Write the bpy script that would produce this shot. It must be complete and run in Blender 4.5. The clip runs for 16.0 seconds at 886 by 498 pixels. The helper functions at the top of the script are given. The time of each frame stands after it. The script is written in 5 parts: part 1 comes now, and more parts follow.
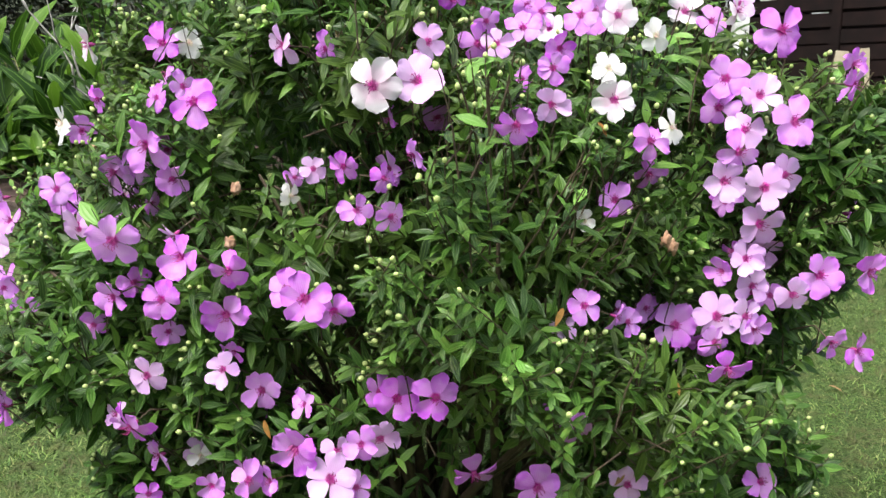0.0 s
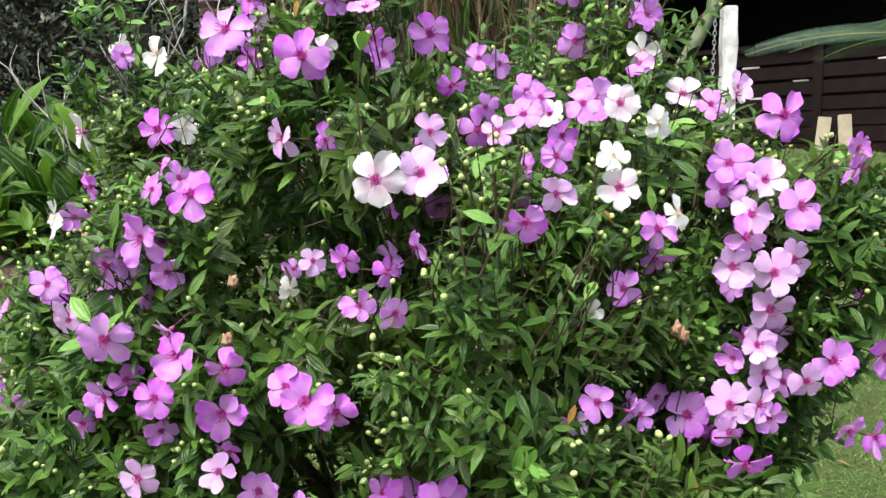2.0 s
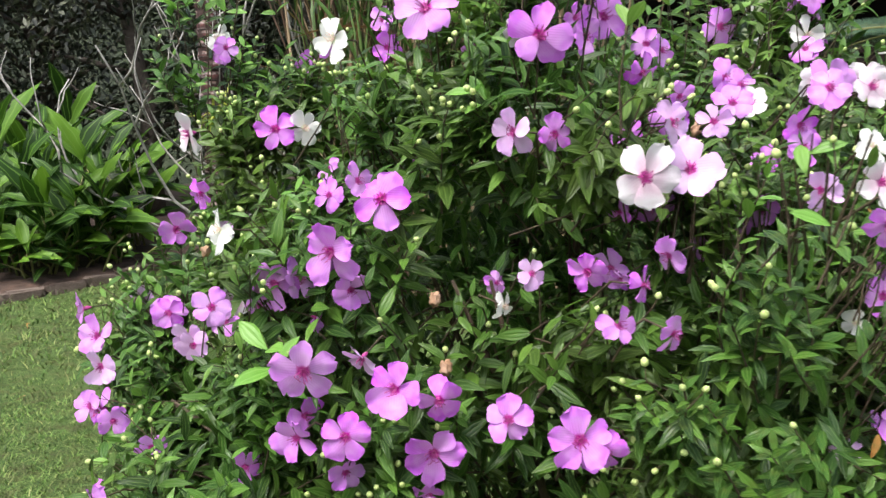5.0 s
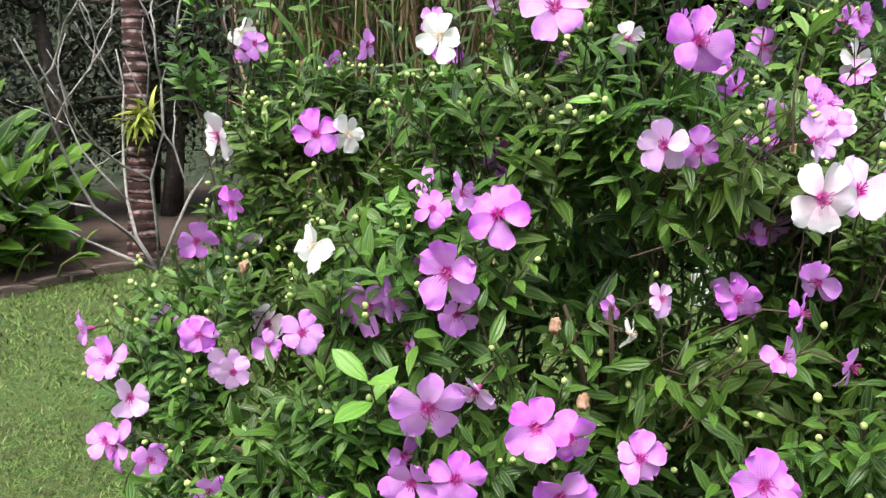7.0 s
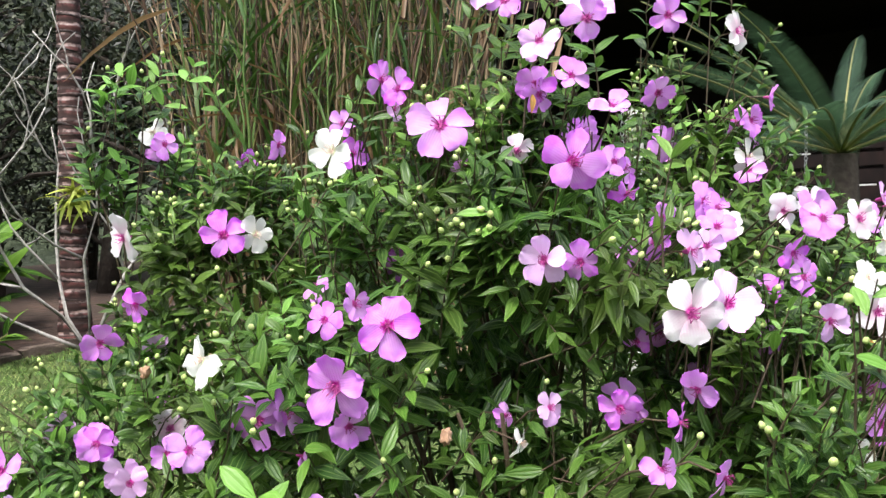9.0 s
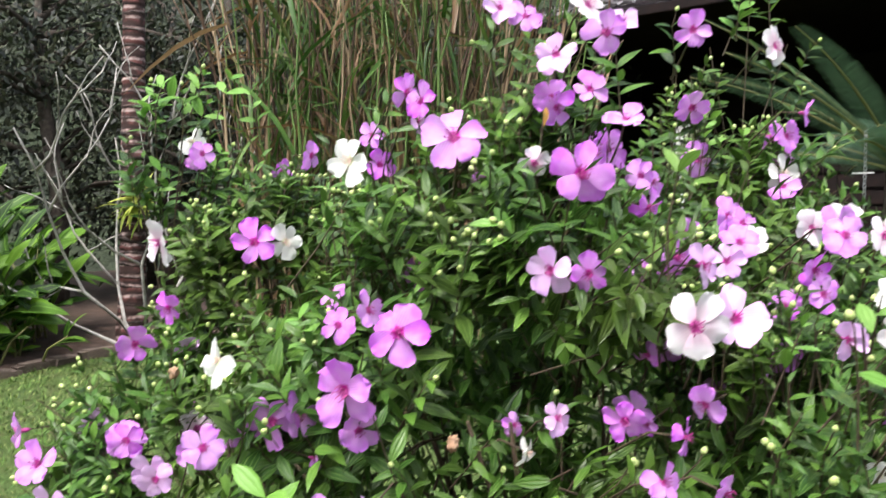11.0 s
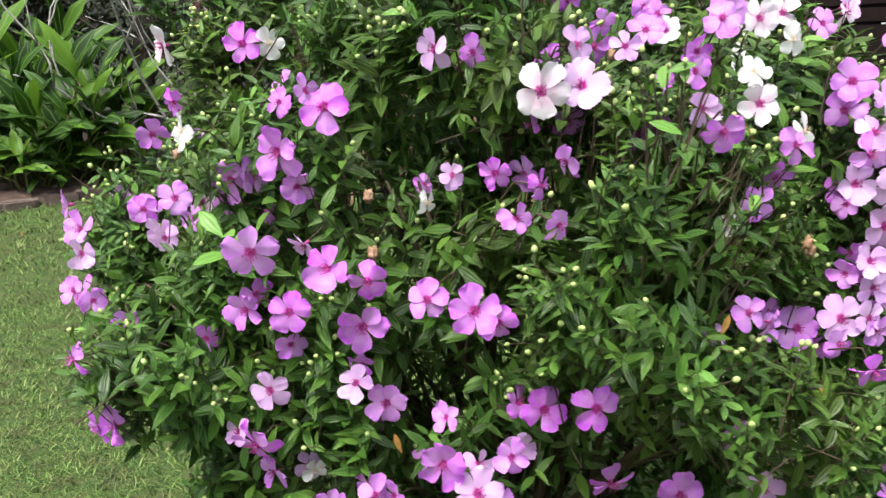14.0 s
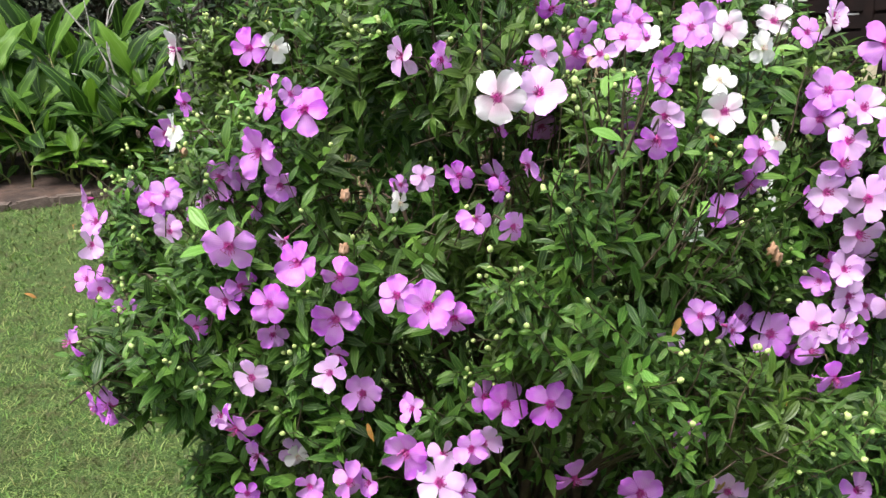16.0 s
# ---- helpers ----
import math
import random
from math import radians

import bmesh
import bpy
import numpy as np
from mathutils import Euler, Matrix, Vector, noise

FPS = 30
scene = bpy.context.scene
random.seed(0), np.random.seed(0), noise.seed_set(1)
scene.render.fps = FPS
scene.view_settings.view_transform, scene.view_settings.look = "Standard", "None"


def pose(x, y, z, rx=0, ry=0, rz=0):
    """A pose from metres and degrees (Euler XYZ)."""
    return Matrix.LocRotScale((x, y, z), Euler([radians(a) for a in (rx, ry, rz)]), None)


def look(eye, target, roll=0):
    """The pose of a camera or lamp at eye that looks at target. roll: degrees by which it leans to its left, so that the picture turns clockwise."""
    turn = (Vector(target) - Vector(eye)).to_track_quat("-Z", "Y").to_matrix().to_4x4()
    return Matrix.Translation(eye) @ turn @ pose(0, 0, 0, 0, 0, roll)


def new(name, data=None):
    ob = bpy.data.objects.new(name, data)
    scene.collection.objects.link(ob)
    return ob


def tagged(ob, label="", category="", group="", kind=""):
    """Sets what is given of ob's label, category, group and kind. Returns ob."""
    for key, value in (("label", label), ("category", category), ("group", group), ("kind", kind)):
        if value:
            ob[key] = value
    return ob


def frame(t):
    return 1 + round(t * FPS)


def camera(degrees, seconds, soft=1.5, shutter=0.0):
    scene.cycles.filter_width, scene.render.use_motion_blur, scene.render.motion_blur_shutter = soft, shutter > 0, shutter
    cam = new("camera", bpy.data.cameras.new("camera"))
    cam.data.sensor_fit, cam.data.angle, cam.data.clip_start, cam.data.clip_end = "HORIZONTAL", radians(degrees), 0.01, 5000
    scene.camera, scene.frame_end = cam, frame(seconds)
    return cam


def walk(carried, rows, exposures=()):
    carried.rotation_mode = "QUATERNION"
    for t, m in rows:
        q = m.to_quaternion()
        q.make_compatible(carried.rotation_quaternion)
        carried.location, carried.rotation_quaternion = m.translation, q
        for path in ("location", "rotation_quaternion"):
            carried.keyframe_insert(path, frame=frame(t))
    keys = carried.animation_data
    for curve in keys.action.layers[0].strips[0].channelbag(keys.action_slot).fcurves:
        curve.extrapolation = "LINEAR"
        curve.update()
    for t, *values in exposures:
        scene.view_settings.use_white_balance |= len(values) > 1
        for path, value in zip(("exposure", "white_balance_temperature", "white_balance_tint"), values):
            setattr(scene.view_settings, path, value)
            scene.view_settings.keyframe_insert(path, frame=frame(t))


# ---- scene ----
cam = camera(57.2, 16.0, soft=1.4, shutter=0.3)
PATH = [
    (0, (0.088, -0.014, 1.356), (-0.009, 1.944, 0.958), 0.0),
    (0.5, (0.035, 0.011, 1.372), (-0.06, 1.977, 1.019), -0.6),
    (1, (-0.002, 0.047, 1.384), (-0.09, 2.023, 1.085), -0.8),
    (1.5, (0.005, 0.055, 1.398), (-0.075, 2.037, 1.144), -0.8),
    (2, (0.061, 0.033, 1.397), (-0.011, 2.017, 1.156), -0.7),
    (2.5, (0.103, 0.0, 1.389), (0.018, 1.981, 1.129), -0.3),
    (3, (0.065, -0.01, 1.4), (-0.043, 1.971, 1.144), -0.8),
    (3.5, (-0.047, 0.019, 1.416), (-0.128, 2.005, 1.194), -1.6),
    (4, (-0.16, 0.062, 1.403), (-0.19, 2.05, 1.188), -1.8),
    (4.5, (-0.249, 0.103, 1.39), (-0.245, 2.089, 1.152), -1.6),
    (5, (-0.362, 0.216, 1.392), (-0.356, 2.202, 1.159), -1.7),
    (5.2, (-0.393, 0.247, 1.387), (-0.378, 2.233, 1.153), -1.8),
    (7.5, (-0.698, 0.361, 1.398), (-0.386, 2.329, 1.23), 0.2),
    (8, (-0.663, 0.362, 1.423), (-0.303, 2.326, 1.311), -0.2),
    (8.5, (-0.626, 0.351, 1.451), (-0.252, 2.315, 1.382), -0.4),
    (10.8, (-0.507, 0.288, 1.458), (-0.243, 2.27, 1.494), 0.7),
    (11, (-0.53, 0.303, 1.448), (-0.295, 2.289, 1.448), 0.7),
    (11.5, (-0.592, 0.342, 1.415), (-0.41, 2.33, 1.287), 0.5),
    (12, (-0.585, 0.363, 1.383), (-0.411, 2.339, 1.131), 0.2),
    (12.5, (-0.5, 0.327, 1.369), (-0.334, 2.295, 1.055), 0.4),
    (13, (-0.425, 0.244, 1.349), (-0.313, 2.211, 1.003), -0.5),
    (13.5, (-0.353, 0.122, 1.355), (-0.293, 2.086, 0.983), -0.7),
    (14, (-0.246, 0.016, 1.37), (-0.236, 1.974, 0.963), -0.1),
    (14.5, (-0.104, -0.02, 1.37), (-0.132, 1.936, 0.952), 1.2),
    (15, (-0.043, -0.038, 1.363), (-0.105, 1.914, 0.934), 1.5),
    (15.5, (-0.052, -0.049, 1.369), (-0.156, 1.903, 0.946), 1.0),
    (16, (-0.089, -0.042, 1.379), (-0.214, 1.913, 0.974), 0.4),
]
walk(cam, [(t, look(eye, target, roll)) for t, eye, target, roll in PATH], [(0, 1.3), (5, 1.29), (7.5, 1.44), (11, 1.48), (12, 1.38), (14, 1.32), (16, 1.31)])

# ---- light ----
world = bpy.data.worlds.new("sky")
scene.world = world
world.use_nodes = True
wn = world.node_tree
sky = wn.nodes.new("ShaderNodeTexSky")
sky.sky_type, sky.sun_disc = "NISHITA", False
sky.sun_elevation, sky.sun_rotation = radians(62), radians(214)
sky.air_density, sky.dust_density, sky.ozone_density = 1.0, 4.0, 1.0
haze = wn.nodes.new("ShaderNodeHueSaturation")
haze.inputs["Saturation"].default_value = 0.6
wn.links.new(sky.outputs["Color"], haze.inputs["Color"])
wn.links.new(haze.outputs["Color"], wn.nodes["Background"].inputs["Color"])
wn.nodes["Background"].inputs["Strength"].default_value = 0.15
sun = new("sun", bpy.data.lights.new("sun", "SUN"))
sun.data.energy, sun.data.angle, sun.data.color = 1.7, radians(25), (1.0, 0.98, 0.95)
sun.matrix_world = look((-2.6, -3.9, 9), (0, 0, 0))
scene.view_settings.exposure = 1.3


# ---- materials ----
def material(name, rough=0.6, spec=0.5):
    m = bpy.data.materials.new(name)
    m.use_nodes = True
    b = m.node_tree.nodes["Principled BSDF"]
    b.inputs["Roughness"].default_value = rough
    b.inputs["Specular IOR Level"].default_value = spec
    return m, m.node_tree, b


def node(nt, kind, **inputs):
    n = nt.nodes.new(kind)
    for key, value in inputs.items():
        n.inputs[key.replace("_", " ")].default_value = value
    return n


def ramp(nt, source, stops):
    r = nt.nodes.new("ShaderNodeValToRGB")
    e = r.color_ramp.elements
    while len(e) < len(stops):
        e.new(0.5)
    for k, (at, c) in zip(e, stops):
        k.position, k.color = at, (*c, 1)
    nt.links.new(source, r.inputs["Fac"])
    return r.outputs["Color"]


def mix(nt, fac, a, b, mode="MIX"):
    m = nt.nodes.new("ShaderNodeMix")
    m.data_type, m.blend_type = "RGBA", mode
    for value, socket in ((fac, m.inputs[0]), (a, m.inputs[6]), (b, m.inputs[7])):
        if isinstance(value, (int, float)):
            socket.default_value = value
        elif isinstance(value, tuple):
            socket.default_value = (*value, 1)
        else:
            nt.links.new(value, socket)
    return m.outputs[2]


def maths(nt, op, a, b=0.0, c=0.0):
    m = nt.nodes.new("ShaderNodeMath")
    m.operation = op
    for value, socket in zip((a, b, c), m.inputs):
        if isinstance(value, (int, float)):
            socket.default_value = value
        else:
            nt.links.new(value, socket)
    return m.outputs[0]


def noise_of(nt, scale, detail=4.0, coords="Object"):
    t = nt.nodes.new("ShaderNodeTexCoord")
    n = node(nt, "ShaderNodeTexNoise", Scale=scale, Detail=detail)
    nt.links.new(t.outputs[coords], n.inputs["Vector"])
    return n.outputs["Fac"]


def bump(nt, b, height, strength=0.3, distance=0.01):
    n = node(nt, "ShaderNodeBump", Strength=strength, Distance=distance)
    nt.links.new(height, n.inputs["Height"])
    nt.links.new(n.outputs["Normal"], b.inputs["Normal"])


def thin(m, nt, b, colour, share):
    """Lets light through a thin leaf or petal."""
    t = nt.nodes.new("ShaderNodeBsdfTranslucent")
    nt.links.new(colour, t.inputs["Color"])
    x = nt.nodes.new("ShaderNodeMixShader")
    x.inputs[0].default_value = share
    nt.links.new(b.outputs[0], x.inputs[1])
    nt.links.new(t.outputs[0], x.inputs[2])
    nt.links.new(x.outputs[0], nt.nodes["Material Output"].inputs["Surface"])


def leaf_material(name, tones, vein, rough, joined, veins=3, spec=0.5, patches=None):
    """tones: colours from dark to light; the pieces vary by island where joined, by object otherwise."""
    m, nt, b = material(name, rough, spec)
    if joined:
        r = nt.nodes.new("ShaderNodeNewGeometry").outputs["Random Per Island"]
    else:
        r = nt.nodes.new("ShaderNodeObjectInfo").outputs["Random"]
    c = ramp(nt, r, [(i / (len(tones) - 1), t) for i, t in enumerate(tones)])
    uv = nt.nodes.new("ShaderNodeUVMap")
    s = nt.nodes.new("ShaderNodeSeparateXYZ")
    nt.links.new(uv.outputs[0], s.inputs[0])
    if veins:
        w = maths(nt, "ABSOLUTE", maths(nt, "SUBTRACT", maths(nt, "FRACT", maths(nt, "MULTIPLY", s.outputs[1], veins)), 0.5))
        line = maths(nt, "LESS_THAN", w, 0.085)
        side = maths(nt, "MULTIPLY", line, 0.5)
        c = mix(nt, side, c, vein)
        bump(nt, b, w, 0.7, 0.002)
    mottle = noise_of(nt, 60, 3)
    c = mix(nt, maths(nt, "MULTIPLY", mottle, 0.35), c, tones[0])
    if veins == 3:
        c = mix(nt, ramp(nt, noise_of(nt, 3.2, 3), [(0.46, (0, 0, 0)), (0.68, (0.42, 0.42, 0.42))]), c, (0.1, 0.13, 0.022))
    if patches:
        c = mix(nt, ramp(nt, noise_of(nt, 9, 6), [(0.46, (0, 0, 0)), (0.62, (0.85, 0.85, 0.85))]), c, patches)
    nt.links.new(c, b.inputs["Base Color"])
    thin(m, nt, b, c, 0.28)
    return m


def petal_material(name, rim, heart, throat, vein):
    """Colour runs from the throat through the heart to the rim, with fine veins along the petal."""
    m, nt, b = material(name, 0.6, 0.15)
    uv = nt.nodes.new("ShaderNodeUVMap")
    s = nt.nodes.new("ShaderNodeSeparateXYZ")
    nt.links.new(uv.outputs[0], s.inputs[0])
    c = ramp(nt, s.outputs[0], [(0.0, throat), (0.13, throat), (0.22, heart), (0.42, heart), (0.7, rim), (1.0, rim)])
    c = mix(nt, ramp(nt, noise_of(nt, 5, 3), [(0.45, (0, 0, 0)), (0.75, (0.16, 0.16, 0.16))]), c, (0.9, 0.82, 0.9))
    across = maths(nt, "MULTIPLY", maths(nt, "SUBTRACT", s.outputs[1], 0.5), 34.0)
    lines = maths(nt, "POWER", maths(nt, "ABSOLUTE", maths(nt, "SINE", across)), 9.0)
    fade = maths(nt, "MULTIPLY", maths(nt, "SUBTRACT", 0.85, s.outputs[0]), 0.5)
    c = mix(nt, maths(nt, "MULTIPLY", lines, fade), c, vein)
    r = nt.nodes.new("ShaderNodeObjectInfo").outputs["Random"]
    h = node(nt, "ShaderNodeHueSaturation")
    nt.links.new(maths(nt, "MULTIPLY_ADD", r, 0.2, 0.88), h.inputs["Value"])
    nt.links.new(maths(nt, "MULTIPLY_ADD", r, 0.25, 0.92), h.inputs["Saturation"])
    nt.links.new(c, h.inputs["Color"])
    nt.links.new(h.outputs[0], b.inputs["Base Color"])
    b.inputs["Sheen Weight"].default_value = 0.05
    bump(nt, b, noise_of(nt, 9, 3), 0.35, 0.004)
    thin(m, nt, b, h.outputs[0], 0.3)
    return m


def plain(name, tones, scale, rough=0.6, relief=0.3, spec=0.5, depth=0.01, metal=0.0):
    """A surface of two or three tones that vary at two scales, with relief."""
    m, nt, b = material(name, rough, spec)
    n1, n2 = noise_of(nt, scale, 6), noise_of(nt, scale * 0.13, 3)
    c = ramp(nt, maths(nt, "ADD", maths(nt, "MULTIPLY", n1, 0.6), maths(nt, "MULTIPLY", n2, 0.4)),
             [(0.3 + 0.4 * i / max(1, len(tones) - 1), t) for i, t in enumerate(tones)])
    nt.links.new(c, b.inputs["Base Color"])
    b.inputs["Metallic"].default_value = metal
    bump(nt, b, n1, relief, depth)
    return m


LEAF_TONES = [(0.016, 0.046, 0.009), (0.038, 0.106, 0.015), (0.068, 0.175, 0.023), (0.14, 0.29, 0.04)]
LEAF = leaf_material("leaf", LEAF_TONES, (0.24, 0.34, 0.1), 0.36, False, 3, 0.34)
FOLIAGE = leaf_material("foliage", LEAF_TONES, (0.24, 0.34, 0.1), 0.36, True, 3, 0.34)
YOUNG = leaf_material("young_leaf", [(0.09, 0.24, 0.03), (0.16, 0.36, 0.05), (0.22, 0.42, 0.07)], (0.3, 0.5, 0.15), 0.45, True)
SERE = leaf_material("withered_leaf", [(0.3, 0.12, 0.02), (0.45, 0.22, 0.04), (0.3, 0.2, 0.1)], (0.5, 0.3, 0.1), 0.7, False)
PETALS = {
    "w": petal_material("white_petal", (0.92, 0.92, 0.89), (0.9, 0.89, 0.85), (0.7, 0.74, 0.5), (0.84, 0.82, 0.8)),
    "k": petal_material("blush_petal", (0.9, 0.84, 0.89), (0.88, 0.68, 0.8), (0.56, 0.1, 0.36), (0.74, 0.42, 0.62)),
    "l": petal_material("pink_petal", (0.85, 0.53, 0.93), (0.86, 0.54, 0.9), (0.56, 0.07, 0.34), (0.58, 0.24, 0.52)),
    "m": petal_material("mauve_petal", (0.78, 0.32, 0.91), (0.81, 0.39, 0.9), (0.5, 0.04, 0.3), (0.42, 0.12, 0.44)),
    "p": petal_material("purple_petal", (0.72, 0.23, 0.86), (0.77, 0.3, 0.86), (0.46, 0.02, 0.28), (0.34, 0.05, 0.36)),
}
STAMEN = plain("stamen", [(0.28, 0.015, 0.14), (0.42, 0.05, 0.26)], 400, 0.6, 0.1)
PALE_STAMEN = plain("pale_stamen", [(0.6, 0.55, 0.35), (0.7, 0.4, 0.45)], 400, 0.6, 0.1)
BUD = plain("bud", [(0.26, 0.4, 0.09), (0.42, 0.52, 0.17), (0.62, 0.64, 0.36)], 90, 0.5, 0.2, depth=0.001)
TWIG = plain("twig", [(0.03, 0.019, 0.011), (0.055, 0.034, 0.018), (0.08, 0.075, 0.03)], 60, 0.75, 0.5, depth=0.003)
PETIOLE = plain("green_twig", [(0.09, 0.13, 0.03), (0.2, 0.16, 0.06)], 60, 0.65, 0.3, depth=0.001)
BARK = plain("bark", [(0.02, 0.014, 0.011), (0.05, 0.037, 0.028), (0.09, 0.075, 0.06)], 18, 0.9, 0.8, depth=0.02)
DEAD = plain("bleached_wood", [(0.13, 0.12, 0.105), (0.3, 0.28, 0.26), (0.44, 0.42, 0.39)], 30, 0.85, 0.4, depth=0.004)
# soil and kerb tones are lowered to hold the shadow under the ginger
SHADED_SOIL = plain("soil", [(0.018, 0.011, 0.008), (0.038, 0.022, 0.015), (0.08, 0.046, 0.032)], 9, 0.95, 0.9, depth=0.03)
STONE = plain("kerb_stone", [(0.06, 0.042, 0.033), (0.11, 0.08, 0.064), (0.17, 0.13, 0.105)], 12, 0.9, 0.7, depth=0.01)
# dark wood, its tones lowered further to hold the shade under the roof
SHADED_DARKWOOD = plain("shaded_dark_stained_wood", [(0.004, 0.0022, 0.002), (0.008, 0.0038, 0.0033), (0.017, 0.0078, 0.0064)], 7, 0.7, 0.3, spec=0.15, depth=0.004)
# paint of the post; also the pale strips that stand for light in the slots
WHITEWOOD_AND_SLOT_LIGHT = plain("weathered_white_paint_and_slot_light", [(0.3, 0.28, 0.25), (0.62, 0.62, 0.6), (0.74, 0.74, 0.74)], 11, 0.7, 0.5, depth=0.004)
CLAY = plain("roof_clay", [(0.12, 0.11, 0.115), (0.27, 0.25, 0.26), (0.42, 0.4, 0.42)], 6, 0.85, 0.5, depth=0.01)
STEEL = plain("galvanised_steel", [(0.3, 0.3, 0.3), (0.5, 0.5, 0.5)], 60, 0.45, 0.1, metal=0.8)
CREAM = plain("cream_board", [(0.28, 0.24, 0.16), (0.42, 0.36, 0.26)], 14, 0.8, 0.3, depth=0.003)
REED_LEAF = leaf_material("reed_leaf", [(0.02, 0.06, 0.01), (0.06, 0.14, 0.02), (0.12, 0.2, 0.04), (0.2, 0.1, 0.05), (0.34, 0.2, 0.11)], (0.2, 0.28, 0.1), 0.5, True, 0)
GINGER_LEAF = leaf_material("ginger_leaf", [(0.012, 0.036, 0.005), (0.04, 0.105, 0.01), (0.16, 0.32, 0.026)], (0.2, 0.36, 0.06), 0.5, False, 2, 0.25)
CYCAD_LEAF = leaf_material("cycad_leaf", [(0.022, 0.055, 0.03), (0.05, 0.105, 0.055), (0.1, 0.18, 0.1)], (0.08, 0.14, 0.06), 0.35, True, 1)
# near-black tones stand for shade, the one pale tone for few lit leaves
SHADED_WOODS_LEAF = leaf_material("shaded_woods_leaf", [(0.005, 0.008, 0.004), (0.011, 0.017, 0.008), (0.028, 0.04, 0.018), (0.13, 0.14, 0.085)], (0.08, 0.1, 0.05), 0.55, True, 0)
GRASS = leaf_material("grass_blade", [(0.024, 0.055, 0.012), (0.1, 0.205, 0.042), (0.21, 0.345, 0.075), (0.34, 0.37, 0.135)], (0.2, 0.25, 0.1), 0.6, True, 0, 0.3, (0.085, 0.085, 0.035))


def turf_material():
    m, nt, b = material("turf", 0.95, 0.1)
    fine, mid, wide = noise_of(nt, 150, 5), noise_of(nt, 14, 4), noise_of(nt, 1.3, 3)
    c = ramp(nt, fine, [(0.36, (0.022, 0.034, 0.012)), (0.5, (0.07, 0.115, 0.034)), (0.64, (0.15, 0.2, 0.07))])
    c = mix(nt, ramp(nt, mid, [(0.5, (0, 0, 0)), (0.72, (0.5, 0.5, 0.5))]), c, (0.13, 0.1, 0.05))
    c = mix(nt, ramp(nt, wide, [(0.4, (0, 0, 0)), (0.7, (0.35, 0.35, 0.35))]), c, (0.085, 0.145, 0.04))
    nt.links.new(c, b.inputs["Base Color"])
    bump(nt, b, fine, 0.9, 0.02)
    return m


TURF = turf_material()


# ---- mesh helpers ----
def empty(name, label, category, group="", at=(0, 0, 0)):
    ob = new(name)
    ob.location = at
    return tagged(ob, label, category, group)


def add_mesh(name, mesh, mat, parent=None, label="", kind="", at=None):
    ob = new(name, mesh)
    if mat and not mesh.materials:
        mesh.materials.append(mat)
    if parent:
        ob.parent = parent
        if at is None:
            ob.matrix_parent_inverse = Matrix.Translation(-parent.location) if parent.parent is None else Matrix()
    if at is not None:
        ob.matrix_local = at
    return tagged(ob, label, kind=kind)


def part(name, bm, mat, parent=None, label="", kind="", smooth=True, at=None):
    mesh = bpy.data.meshes.new(name)
    bm.to_mesh(mesh)
    bm.free()
    if smooth:
        mesh.polygons.foreach_set("use_smooth", [True] * len(mesh.polygons))
    return add_mesh(name, mesh, mat, parent, label, kind, at)


def quads(name, verts, faces, uvs=None, smooth=True):
    """A mesh from arrays of places and of four-cornered faces."""
    verts, faces = np.asarray(verts, np.float32), np.asarray(faces, np.int32)
    mesh = bpy.data.meshes.new(name)
    mesh.vertices.add(len(verts))
    mesh.vertices.foreach_set("co", verts.ravel())
    mesh.loops.add(faces.size)
    mesh.loops.foreach_set("vertex_index", faces.ravel())
    mesh.polygons.add(len(faces))
    mesh.polygons.foreach_set("loop_start", np.arange(len(faces), dtype=np.int32) * 4)
    if uvs is not None:
        layer = mesh.uv_layers.new(name="UVMap")
        layer.data.foreach_set("uv", np.asarray(uvs, np.float32)[faces.ravel()].ravel())
    mesh.polygons.foreach_set("use_smooth", np.full(len(faces), smooth))
    mesh.update(calc_edges=True)
    return mesh


def blade(length_stops, widths, wide, fold=0.25, curl=0.25, wave=0.0, across=3):
    """A leaf along x, one long: its places, faces and uv."""
    n = len(length_stops)
    v = []
    uv = []
    for i, (s, w) in enumerate(zip(length_stops, widths)):
        for j in range(across):
            a = 2 * j / (across - 1) - 1
            v.append((s * (1 - 0.12 * curl * s), a * w * wide, abs(a) * w * wide * fold - curl * s * s + wave * math.sin(9 * s + 2 * a)))
            uv.append((s, (a + 1) / 2))
    f = [(i * across + j, (i + 1) * across + j, (i + 1) * across + j + 1, i * across + j + 1) for i in range(n - 1) for j in range(across - 1)]
    return np.array(v), np.array(f), np.array(uv)


FINE_LEAF = blade((0, 0.12, 0.32, 0.55, 0.78, 1.0), (0.06, 0.6, 1.0, 0.95, 0.54, 0.02), 0.155, 0.25, 0.22)
FLAT_LEAF = blade((0, 0.35, 0.7, 1.0), (0.08, 0.95, 0.8, 0.04), 0.14, 0.3, 0.2)
YOUNG_LEAF = blade((0, 0.15, 0.4, 0.65, 0.85, 1.0), (0.06, 0.5, 0.95, 1.0, 0.6, 0.03), 0.2, 0.25, 0.15)
TINY_LEAF = blade((0, 0.5, 1.0), (0.1, 1.0, 0.05), 0.24, 0.25, 0.15)
GRASS_BLADE = blade((0, 0.5, 1.0), (1.0, 0.8, 0.08), 0.065, 0.3, 0.45, 0, 2)


